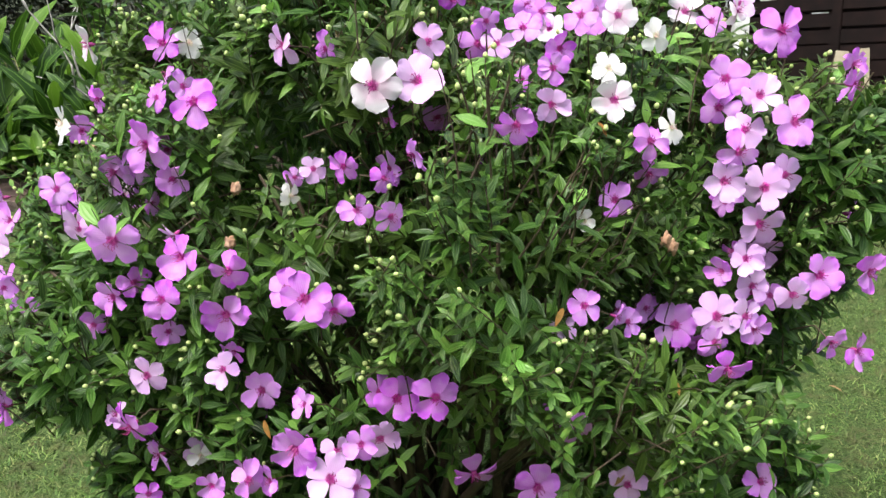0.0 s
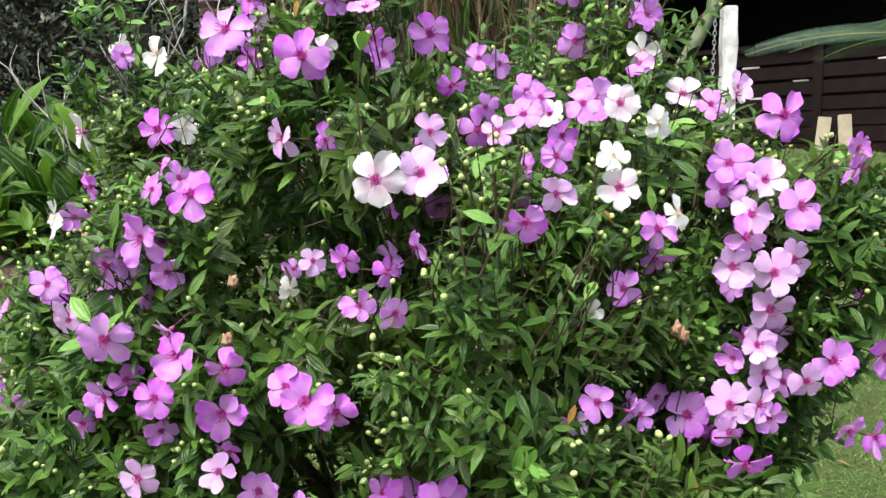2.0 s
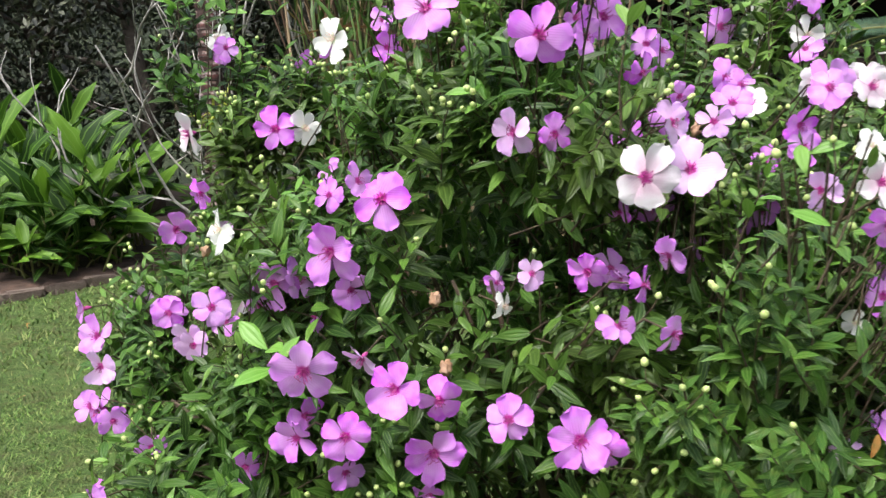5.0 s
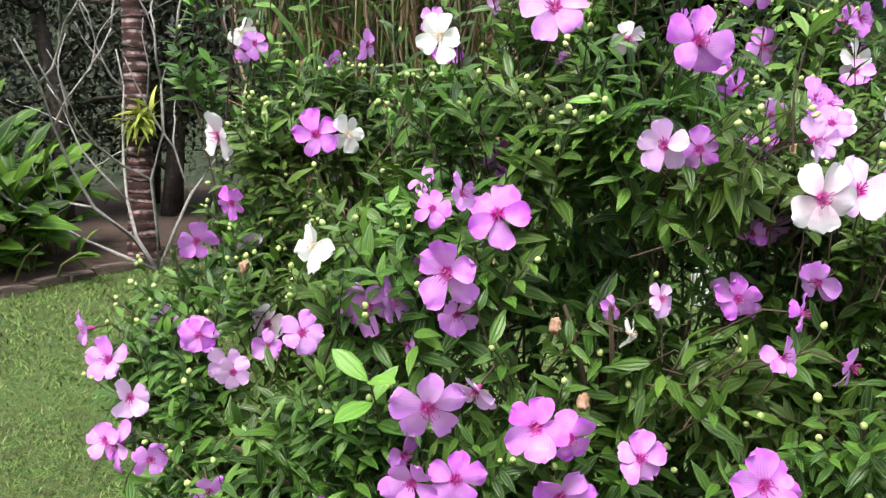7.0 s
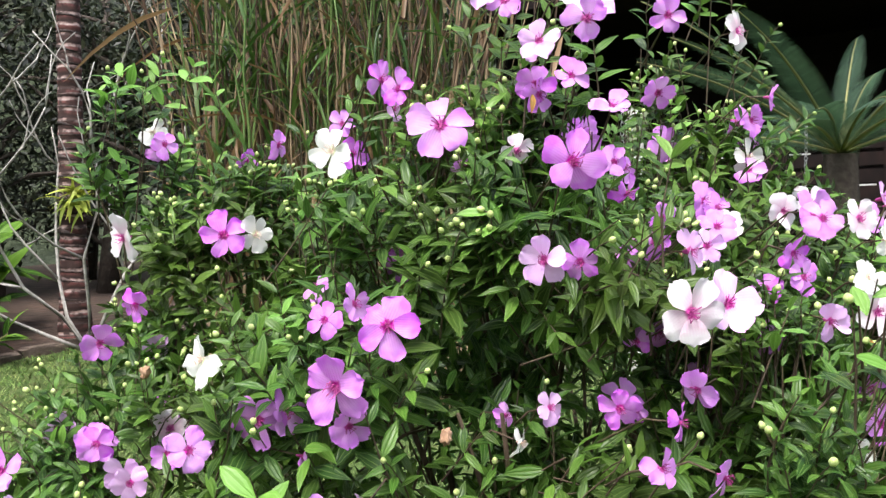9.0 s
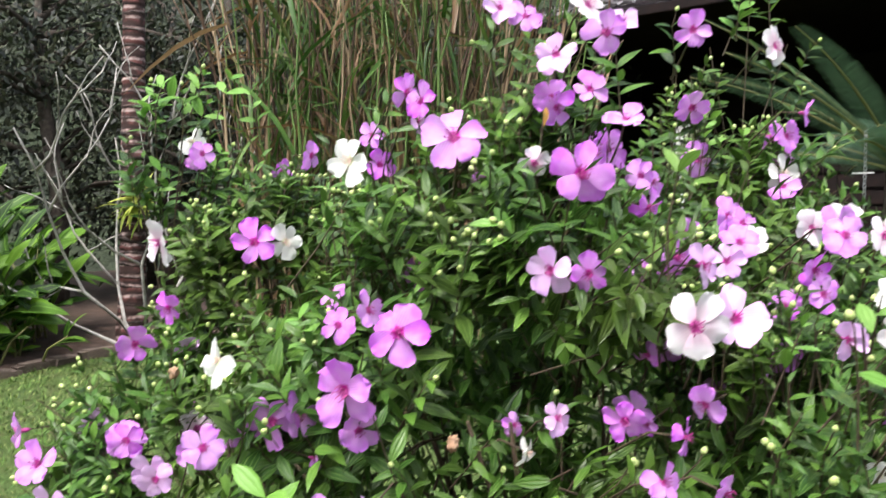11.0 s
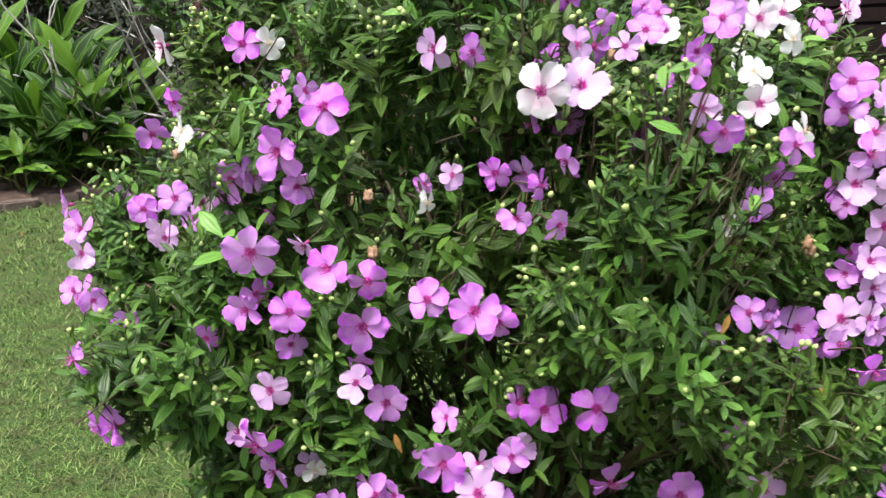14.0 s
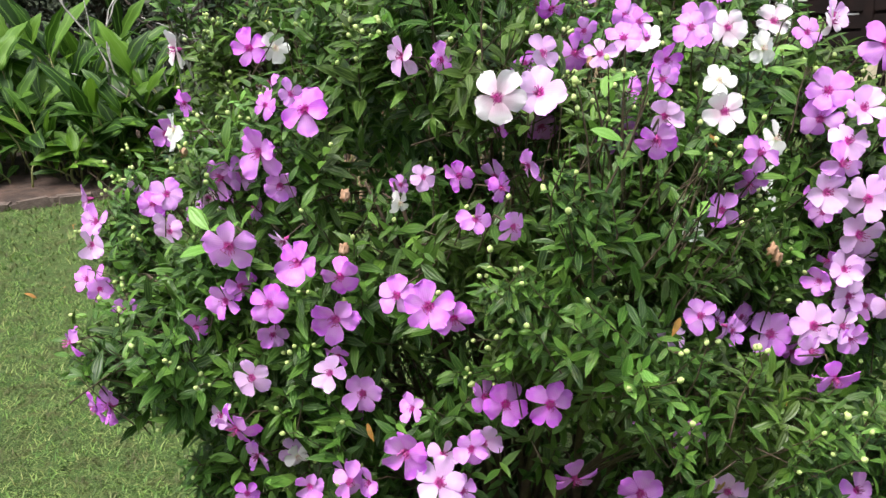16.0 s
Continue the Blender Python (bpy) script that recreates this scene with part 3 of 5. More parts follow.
MIDDLE_LOW = [
    ('p', -0.191, 1.217, 1.024, 0.094, 0.0, 0.1),
    ('p', -0.153, 1.254, 0.994, 0.071, 0.3, 0.0),
    ('p', -0.24, 1.313, 0.724, 0.095, 0.0, 0.1),
    ('l', -0.103, 1.419, 0.698, 0.082, 0.2, 0.0),
    ('p', -0.063, 1.356, 0.803, 0.09, 0.0, 0.1),
    ('p', 0.012, 1.268, 0.842, 0.083, 0.2, 0.1),
    ('m', -0.122, 1.315, 0.733, 0.068, -0.4, 0.2),
    ('m', -0.059, 1.263, 1.149, 0.062, 0.7, -0.4),
    ('p', -0.122, 1.31, 1.15, 0.062, 0.3, 0.2),
    ('l', -0.18, 1.32, 0.662, 0.103, 0.1, 0.3),
    ('p', 0.077, 1.42, 0.629, 0.092, 0.1, -0.9),
]
RIGHT_HIGH = [
    ('m', 0.262, 1.519, 1.478, 0.073, 0.0, 0.2),
    ('m', 0.211, 1.497, 1.385, 0.065, 0.2, -0.1),
    ('m', 0.166, 1.682, 1.466, 0.08, -0.2, 0.2),
    ('k', 0.326, 1.518, 1.477, 0.073, 0.2, 0.2),
    ('l', 0.204, 1.423, 1.322, 0.068, 0.3, 0.2),
    ('k', 0.318, 1.466, 1.328, 0.081, 0.0, 0.1),
    ('w', 0.308, 1.473, 1.383, 0.062, -0.26, 0.2),
    ('w', 0.401, 1.544, 1.442, 0.064, 0.13, 0.2),
    ('p', 0.383, 1.451, 1.257, 0.073, -0.1, 0.2),
    ('w', 0.442, 1.555, 1.276, 0.071, 0.52, 0.1),
    ('p', 0.412, 1.6, 1.183, 0.073, 0.4, -0.5),
    ('w', 0.489, 2.116, 1.636, 0.088, 0.13, 0.2),
    ('m', 0.338, 2.25, 1.681, 0.095, 0.2, -0.4),
]
RIGHT_HIGH_2 = [
    ('p', 0.495, 2.115, 1.724, 0.091, 0.4, 0.1),
    ('m', 0.175, 1.749, 1.515, 0.076, 0.2, 0.2),
    ('m', 0.29, 1.59, 1.49, 0.092, 0.0, 0.1),
    ('m', 0.318, 2.24, 1.809, 0.095, 0.1, -0.6),
    ('m', 0.495, 2.039, 1.767, 0.067, 1.28, -0.2),
    ('k', 0.533, 2.24, 1.969, 0.103, 0.2, 0.1),
    ('k', 0.224, 1.75, 1.467, 0.066, -0.3, 0.2),
    ('p', 0.227, 1.55, 1.422, 0.068, 0.2, -0.2),
    ('m', 0.151, 1.5, 1.29, 0.062, -0.3, -0.4),
    ('p', 0.205, 1.75, 1.503, 0.07, 0.0, 0.1),
]
RIGHT_LOW = [
    ('m', 0.328, 1.468, 1.149, 0.072, -0.2, 0.3),
    ('w', 0.272, 1.44, 1.115, 0.042, -0.78, 0.2),
    ('m', 0.48, 1.596, 0.875, 0.099, -0.1, 0.3),
    ('m', 0.256, 1.284, 1.0, 0.062, 0.2, 0.3),
    ('m', 0.356, 1.447, 0.925, 0.062, 0.84, 0.2),
    ('m', 0.249, 1.27, 0.79, 0.062, 0.3, -0.5),
    ('p', 0.193, 1.38, 0.625, 0.095, 0.0, 0.2),
    ('l', 0.366, 1.42, 0.613, 0.079, -0.2, 0.3),
    ('m', 0.418, 1.6, 0.91, 0.073, 0.4, -0.1),
]
for row in [*FAR_LEFT_HIGH, *FAR_LEFT_LOW, *FAR_LEFT_LOW_2, *FAR_RIGHT_HIGH, *FAR_RIGHT_HIGH_2, *FAR_RIGHT_LOW, *FAR_RIGHT_LOW_2, *LEFT_HIGH, *LEFT_HIGH_2, *LEFT_LOW, *LEFT_LOW_2, *MIDDLE_HIGH, *MIDDLE_HIGH_2, *MIDDLE_HIGH_3, *MIDDLE_LOW, *RIGHT_HIGH, *RIGHT_HIGH_2, *RIGHT_LOW]:
    bloom(*row)


# a low cluster of half-hidden flowers, and single ones among the larger
for row in [
    ('m', -0.267, 1.41, 0.988, 0.078, -0.3, 0.2),
    ('m', -0.733, 1.506, 1.157, 0.066, 0.3, 0.2),
    ('l', -0.223, 1.459, 1.204, 0.055, 0.5, 0.4),
    ('m', -0.497, 1.567, 1.351, 0.062, 0.4, 0.2),
    ('k', 0.351, 1.764, 1.497, 0.075, 0.1, 0.1),
    ('l', -0.517, 1.578, 0.588, 0.062, 0.28, 0.3),
    ('m', -0.385, 1.484, 0.594, 0.062, -0.85, 0.3),
    ('w', -0.447, 1.514, 0.505, 0.062, -1.29, 0.3),
    ('l', -0.178, 1.369, 0.694, 0.062, 0.77, 0.3),
    ('m', -0.138, 1.343, 0.635, 0.062, 0.64, 0.3),
    ('p', -0.599, 1.504, 0.523, 0.062, 0.88, 0.3),
    ('l', -0.624, 1.45, 0.721, 0.062, -0.89, 0.3),
    ('m', -0.232, 1.371, 0.782, 0.062, -0.89, 0.3),
]:
    bloom(*row)

# older flowers sunk among the leaves
OPEN = list(BLOOMS)
for i in range(60):
    c, n, size = OPEN[random.randrange(len(OPEN))]
    q = (c.x + random.gauss(0, 0.07), c.y + random.uniform(0.04, 0.12), c.z + random.gauss(0, 0.07))
    facing = (n.x + random.gauss(0, 1.1), n.z + random.gauss(0, 0.7))
    if depth_in(q) > -0.1:
        bloom(random.choice("lmmpp"), *q, size * random.uniform(0.7, 0.95), *facing, random.random() < 0.3)

# shoots: twigs with pairs of leaves, and buds at the tip
leaf_frames, young_frames, twig_stems, bud_frames, near_leaves = [], [], [], [], []


FLOWER_AT = np.array([c for c, n, size in OPEN])
FLOWER_WAY = np.array([n for c, n, size in OPEN])
FLOWER_SIZE = np.array([size for c, n, size in OPEN])
LAWN_WAYS = [(way / np.linalg.norm(way, axis=1)[:, None]) for way in (np.array(p) - FLOWER_AT for p in ((0.0, 0.0, 1.38), (-0.55, 0.33, 1.42)))]
WIDE_OPEN = np.where(FLOWER_SIZE > 0.065, FLOWER_SIZE * 0.37, -1.0)


def clear_of_blooms(p):
    """No leaf grows right before an open flower, where it faces or where it looks out over the lawn."""
    q = np.asarray(p) - FLOWER_AT
    along = (q * FLOWER_WAY).sum(1)
    off = np.linalg.norm(q - along[:, None] * FLOWER_WAY, axis=1)
    if ((along > -0.01) & (along < 0.28) & (off < FLOWER_SIZE * 0.42 + 0.01)).any():
        return False
    for way in LAWN_WAYS:
        along = (q * way).sum(1)
        off = np.linalg.norm(q - along[:, None] * way, axis=1)
        if ((along > 0) & (along < 0.65) & (off < WIDE_OPEN)).any():
            return False
    return True


def shoot(tip, way, length, pairs, size, buds, young=False, face=(0, -0.6, 0)):
    tip, way = np.asarray(tip, float), np.asarray(way, float)
    way = way / np.linalg.norm(way)
    side = np.cross(way, (rng.normal(), rng.normal(), rng.normal()))
    side = side / (np.linalg.norm(side) + 1e-9)
    other = np.cross(way, side)
    root = tip - way * length + np.array((0, 0, -0.02))
    twig_stems.append(((root, (root + tip) / 2 + rng.normal(0, 0.004, 3), tip), (0.0018, 0.0014, 0.0009)))
    for k in range(pairs):
        t = 0.36 + 0.64 * k / max(1, pairs - 1)
        p = root + (tip - root) * t
        spread = (2.0 - 1.0 * t) * rng.uniform(0.75, 1.25)
        axis = side if k % 2 else other
        for sgn in (1, -1):
            d = way + sgn * axis * spread + np.array((0, 0, -0.2 + 0.16 * rng.normal()))
            ln = size * (1.1 - 0.45 * t * t) * rng.uniform(0.75, 1.2)
            fr = leaf_frame(p, d, ln, rng, 0.45, face)
            d = d / np.linalg.norm(d)
            if not clear_of_blooms(p + d * ln * 0.55) or not clear_of_blooms(p + d * ln * 0.95):
                continue
            (young_frames if young and t > 0.5 else near_leaves).append(fr)
    for b in range(buds):
        d = way + rng.normal(0, 0.35, 3) + np.array((0, 0, 0.15))
        d = d / np.linalg.norm(d)
        q = tip + d * rng.uniform(0.012, 0.035)
        if clear_of_blooms(q):
            twig_stems.append(((tip, q), (0.0011, 0.0009)))
            bud_frames.append(leaf_frame(q, d, rng.uniform(0.008, 0.0115), rng))


for c, rad in LOBES:
    area = (rad[0] * rad[1] + rad[0] * rad[2] + rad[1] * rad[2]) * 4.19
    back, near = c[1] > 2.4, c[1] < 1.6
    for i in range(int(area * (100 if back else 720 if near else 470))):
        d = rng.normal(size=3)
        d = d / np.linalg.norm(d)
        if d[1] > 0.6:
            continue
        k = rng.uniform(0.86, 1.06)
        p = np.array(c) + d * rad * k
        if p[2] < 0.8 and -0.3 < p[0] < 0.38 and rng.random() < (0.9 if p[2] < 0.7 else 0.72):
            continue
        gap = noise.noise(Vector(p) * 5.5)
        if gap < -0.13 + 0.1 * rng.normal() or (hollow(p) and rng.random() < 0.85):
            continue
        p = p + d * 0.05 * gap
        if p[2] < 0.08 or depth_in(p) > 0.16 or not clear_of_blooms(p):
            continue
        out = d / np.array(rad)
        out = out / np.linalg.norm(out)
        way = out * 0.75 + np.array((0, -0.1, 0.55)) + rng.normal(0, 0.28, 3)
        shoot(p, way, rng.uniform(0.1, 0.18) * (0.8 if near else 1), int(rng.integers(4, 7)), rng.uniform(0.05, 0.076) * (0.72 if near else 1),
              int(rng.choice((0, 1, 2, 3), p=(0.58, 0.37, 0.05, 0.0) if near else (0.62, 0.3, 0.07, 0.01))), rng.random() < 0.03, out * 0.9)
    # inner leaves
    for i in range(int(area * 500)):
        d = rng.normal(size=3)
        d = d / np.linalg.norm(d)
        p = np.array(c) + d * rad * rng.uniform(0.4, 0.76)
        if p[2] < 0.76 and -0.32 < p[0] < 0.36 and p[1] < 1.75:
            continue
        if p[2] > 0.1 and clear_of_blooms(p) and not hollow(p):
            leaf_frames.append(leaf_frame(p, d * 0.6 + rng.normal(0, 0.6, 3), rng.uniform(0.045, 0.07), rng, 0.8, d * 0.5))

# every flower sits on a twig with leaves and buds behind it
for c, n, size in BLOOMS:
    back = c - n * 0.012
    root = back - n * 0.06 + Vector((0, 0.1, -0.06))
    twig_stems.append(((root, back - n * 0.035, back), (0.0022, 0.0018, 0.0016)))
    if random.random() < 0.8:
        q = back - n * 0.03
        shoot((q.x + rng.normal(0, 0.02), q.y + 0.02, q.z + rng.normal(0, 0.02)), (n.x * 0.5, -0.4, 0.5), 0.1, 4, 0.058, int(rng.integers(0, 2)))

# loose tall shoots that stand clear of the masses: tip, way, length
LOOSE = [
    ((0.36, 1.56, 1.50), (0.1, -0.4, 1), 0.2), ((0.46, 1.62, 1.50), (0.2, -0.3, 1), 0.2), ((0.55, 1.66, 1.50), (0.1, -0.3, 1), 0.2),
    ((-0.98, 2.25, 1.80), (-0.05, -0.1, 1), 0.34), ((-0.90, 2.24, 1.83), (0.1, -0.1, 1), 0.36), ((-0.84, 2.27, 1.80), (0.15, 0, 1), 0.32),
    ((-1.03, 2.22, 1.70), (-0.2, -0.1, 1), 0.30), ((-0.78, 2.28, 1.70), (0.3, 0, 1), 0.28), ((0.09, 1.15, 1.43), (-0.05, -0.25, 1), 0.12),
    ((0.13, 1.14, 1.40), (0.2, -0.3, 1), 0.1), ((0.05, 1.16, 1.37), (-0.3, -0.3, 1), 0.1), ((0.50, 2.30, 2.12), (0.05, 0, 1), 0.40),
    ((0.58, 2.26, 1.98), (0.3, -0.1, 1), 0.34), ((0.40, 2.32, 1.98), (-0.2, 0, 1), 0.32), ((0.62, 2.20, 1.84), (0.6, -0.1, 0.8), 0.30),
    ((0.66, 2.16, 1.74), (0.8, -0.1, 0.6), 0.28), ((0.34, 2.30, 1.90), (-0.2, -0.1, 1), 0.3), ((-0.18, 1.66, 1.86), (0.0, -0.1, 1), 0.26),
    ((-0.30, 1.72, 1.80), (-0.2, 0, 1), 0.26), ((-0.06, 1.74, 1.84), (0.2, 0, 1), 0.26), ((0.88, 1.72, 1.38), (0.4, -0.2, 0.9), 0.3),
    ((0.80, 1.72, 1.42), (0.1, -0.2, 1), 0.3), ((0.70, 1.70, 1.44), (0.1, -0.2, 1), 0.28), ((0.92, 1.80, 1.20), (0.7, -0.2, 0.5), 0.3),
    ((0.95, 1.85, 1.05), (0.9, -0.2, 0.3), 0.3), ((-1.18, 2.05, 1.05), (-0.9, -0.1, 0.4), 0.3), ((-1.12, 1.95, 1.15), (-0.7, -0.1, 0.6), 0.28),
    ((-1.02, 1.72, 0.95), (-0.8, -0.3, 0.3), 0.3), ((-0.92, 1.52, 0.80), (-0.7, -0.5, 0.2), 0.3), ((-0.84, 1.48, 0.90), (-0.5, -0.6, 0.3), 0.3),
    ((-0.98, 1.60, 0.74), (-0.9, -0.3, 0.0), 0.3), ((-1.05, 1.85, 0.80), (-0.9, -0.2, 0.1), 0.3), ((-0.45, 1.95, 1.72), (-0.1, -0.1, 1), 0.3),
    ((-0.58, 2.00, 1.66), (-0.2, -0.1, 1), 0.28), ((0.12, 1.98, 1.68), (0, -0.1, 1), 0.28), ((0.26, 2.10, 1.72), (0, -0.1, 1), 0.28),
    ((0.32, 2.34, 1.94), (0, -0.1, 1), 0.3), ((0.26, 2.30, 1.82), (-0.1, -0.1, 1), 0.3), ((0.38, 2.28, 1.78), (0.1, -0.1, 1), 0.3), ((0.20, 2.22, 1.76), (-0.2, -0.1, 1), 0.3),
    ((0.44, 2.24, 1.72), (0.1, -0.1, 1), 0.3), ((0.52, 2.20, 1.80), (0.1, -0.1, 1), 0.3),
]
for k, (tip, way, length) in enumerate(LOOSE):
    tip, way = np.array(tip), np.array(way, float)
    way = way / np.linalg.norm(way)
    for j in range(2 if length < 0.15 else 4 if 3 <= k < 8 or 11 <= k < 16 else 6):
        off = rng.normal(0, 0.03, 3)
        shoot(tip + off - way * rng.uniform(0, 0.8) * length, way + rng.normal(0, 0.2, 3), 0.13, 5, 0.06, int(rng.integers(0, 2)), k == 8 or rng.random() < 0.15)
    twig_stems.append(((tip - way * length * 1.3, tip - way * length * 0.6, tip), (0.0022, 0.0018, 0.0012)))

# a pair of broad young leaves on a twig
shoot((-0.108, 1.306, 1.55), (0.05, -0.1, 1), 0.12, 2, 0.085, 1, True)

# a tuft of broad young leaves
for k in range(9):
    tip = (-0.905 + rng.normal(0, 0.075), 2.2 + rng.normal(0, 0.04), 1.79 + rng.normal(0, 0.025))
    shoot(tip, (rng.normal(0, 0.4), -0.1, 1), 0.08, 3, 0.058, 0, True)


# a few withered leaves and spent flowers
SERE_MESH = quads("withered_leaf", *FINE_LEAF)
SERE_MESH.materials.append(SERE)
for x, y, z in ((0.22, 1.29, 1.0), (0.29, 1.47, 1.29), (-0.33, 1.46, 0.72), (0.43, 1.4, 0.84), (-0.24, 1.5, 1.66), (0.36, 1.44, 0.64)):
    ob = new("withered_leaf", SERE_MESH)
    ob.parent = shrub
    ob.matrix_parent_inverse = Matrix.Translation(-shrub.location)
    ob.matrix_basis = as_matrix(leaf_frame((x, y - 0.02, z), (rng.normal(), -0.4, -0.8), rng.uniform(0.03, 0.042), rng, 0.8, (0, -1.0, 0)))
    tagged(ob, "withered orange-brown leaf")
DRY = plain("dry_petal", [(0.2, 0.1, 0.045), (0.34, 0.2, 0.12), (0.42, 0.3, 0.22)], 120, 0.8, 0.5, depth=0.002)
for x, y, z in ((-0.374, 1.495, 1.165), (0.42, 1.47, 1.08), (0.44, 1.5, 1.06), (-0.36, 1.4, 1.08), (-0.86, 1.95, 1.2), (0.1, 1.7, 1.42)):
    bm = bmesh.new()
    bmesh.ops.create_icosphere(bm, subdivisions=3, radius=0.0078)
    for q in bm.verts:
        q.co *= 1 + 0.75 * noise.noise(q.co * 190 + Vector((x * 9, 0, 0))) + 0.45 * noise.noise(q.co * 520)
        q.co.z *= 1.5
    bm.transform(Matrix.Translation((x, y - 0.02, z)))
    part("spent_flower", bm, DRY, shrub, "shrivelled brown spent flower")

# stems from the ground into the masses
for i, (c, rad) in enumerate(LOBES):
    for j in range(2):
        foot = Vector((0.0 + rng.normal(0, 0.1), 2.05 + rng.normal(0, 0.08), 0))
        head = Vector((c[0] + rng.normal(0, 0.1), c[1] + rng.normal(0, 0.06) + 0.05, c[2] + rad[2] * rng.uniform(0.2, 0.75)))
        mid = foot.lerp(head, 0.45) + Vector((rng.normal(0, 0.03), rng.normal(0, 0.03), 0.04))
        bm = bmesh.new()
        tube(bm, [foot, foot.lerp(mid, 0.5), mid, mid.lerp(head, 0.5) + Vector((0, 0, 0.02)), head], [0.016, 0.013, 0.01, 0.007, 0.003], 6)
        part("stem", bm, TWIG, shrub)
        for t in range(6):
            a = mid.lerp(head, rng.uniform(0, 1))
            b = Vector(c) + Vector([rng.normal() * r * 0.5 for r in rad])
            if min(depth_in(b), depth_in(a.lerp(b, 0.5)), depth_in(a)) > 0.12:
                twig_stems.append(((a, a.lerp(b, 0.5) + Vector((0, 0, 0.02)), b), (0.0035, 0.0026, 0.0015)))
add_mesh("twig_mass", stems_mesh("twig_mass", twig_stems), TWIG, shrub, kind="stuff")

# the nearest leaves are pieces of their own, the rest one mass
near_leaves.sort(key=lambda fr: fr[1])
SINGLE = near_leaves[:300]
LEAF_MESH = quads("leaf", *FINE_LEAF)
LEAF_MESH.materials.append(LEAF)
for fr in SINGLE:
    ob = new("leaf", LEAF_MESH)
    ob.parent = shrub
    ob.matrix_parent_inverse = Matrix.Translation(-shrub.location)
    ob.matrix_basis = as_matrix(fr)
add_mesh("foliage", strewn("foliage", FINE_LEAF, near_leaves[300:]), FOLIAGE, shrub, "glossy dark green lance-shaped leaves with ribbed veins", "stuff")
add_mesh("inner_foliage", strewn("inner_foliage", FLAT_LEAF, leaf_frames), FOLIAGE, shrub, kind="stuff")
add_mesh("young_foliage", strewn("young_foliage", YOUNG_LEAF, young_frames), YOUNG, shrub, "bright lime-green young leaves", "stuff")


def bud_template():
    v, f, uv = [], [], []
    prof = ((0.0, 0.22), (0.15, 0.42), (0.42, 0.5), (0.75, 0.44), (0.98, 0.24), (1.12, 0.03))
    for i, (s, r) in enumerate(prof):
        for k in range(6):
            v.append((s - 0.1, r * math.cos(k * math.pi / 3), r * math.sin(k * math.pi / 3)))
            uv.append((s / 1.12, k / 6))
    f = [(i * 6 + k, i * 6 + (k + 1) % 6, (i + 1) * 6 + (k + 1) % 6, (i + 1) * 6 + k) for i in range(5) for k in range(6)]
    return np.array(v), np.array(f), np.array(uv)


BUD_SHAPE = bud_template()
bud_frames.sort(key=lambda fr: fr[1])
BUD_MESH = quads("bud", *BUD_SHAPE)
BUD_MESH.materials.append(BUD)
for fr in bud_frames[:300]:
    ob = new("bud", BUD_MESH)
    ob.parent = shrub
    ob.matrix_parent_inverse = Matrix.Translation(-shrub.location)
    ob.matrix_basis = as_matrix(fr)
if bud_frames[300:]:
    add_mesh("bud_mass", strewn("bud_mass", BUD_SHAPE, bud_frames[300:]), BUD, shrub, "pale green round flower buds", "stuff")


# ---- grass ----
def grass(name, x0, x1, y0, y1, count, tall):
    r = np.random.default_rng(len(name))
    x, y = r.uniform(x0, x1, count), r.uniform(y0, y1, count)
    rim = np.minimum(np.minimum(x - x0, x1 - x), np.minimum(y - y0, y1 - y)) + 0.12 * np.sin(3 * x) + 0.12 * np.sin(2.3 * y)
    keep = ~((np.abs(x) < 0.75) & (np.abs(y - 2.05) < 0.5)) & (r.uniform(0, 0.7, count) < rim)
    x, y = x[keep], y[keep]
    n = len(x)
    a, tip = r.uniform(0, 6.283, n), r.uniform(0.25, 1.25, n)
    ln = tall * r.uniform(0.4, 1.5, n)
    d = np.stack((np.cos(a) * np.cos(tip), np.sin(a) * np.cos(tip), np.sin(tip)), -1)
    s = np.stack((-np.sin(a), np.cos(a), 0 * a), -1)
    u = np.cross(d, s)
    fr = np.concatenate((np.stack((x, y, ground_z(x, y) - 0.003), -1), d * ln[:, None], s * ln[:, None], u * ln[:, None]), 1)
    ob = add_mesh(name, strewn(name, GRASS_BLADE, fr), GRASS)
    return tagged(ob, "short green and straw-coloured lawn grass", "grass", kind="stuff")


grass("lawn_grass", -4.2, 0.2, 0.9, 5.2, 150000, 0.032)
grass("lawn_grass", 0.2, 3.8, 0.9, 5.4, 105000, 0.03)
grass("lawn_grass", -6.2, -0.4, 4.4, 9.0, 48000, 0.055)
grass("lawn_grass", 1.0, 6.5, 4.6, 10.5, 30000, 0.055)

# ---- planting bed with its stone edge ----
EDGE = [(-9, 5.0), (-5.5, 5.8), (-4.1, 6.4), (-3.4, 7.1), (-2.9, 7.9), (-2.3, 8.4), (-1.5, 8.8), (0.0, 9.0), (2.2, 9.2)]
v, f = [], []
for i, (x, y) in enumerate(EDGE):
    for j, off in enumerate((0.0, 0.35, 1.2, 3.0, 7.0)):
        v.append((x - 0.35 * off, y + off, float(ground_z(x, y)) + (0.02, 0.1, 0.16, 0.22, 0.5)[j] + 0.05 * off * 0.1))
    if i:
        f += [((i - 1) * 5 + j, i * 5 + j, i * 5 + j + 1, (i - 1) * 5 + j + 1) for j in range(4)]
bed = add_mesh("planting_bed", quads("planting_bed", v, f), SHADED_SOIL)
tagged(bed, "reddish soil of the planting bed, darkened for the shadow under the ginger", "soil", kind="structure")
border = empty("bed_border", "low weathered brown stone edging between lawn and planting bed", "stone edging", at=(-3.4, 7.1, float(ground_z(-3.4, 7.1))))
stones = []
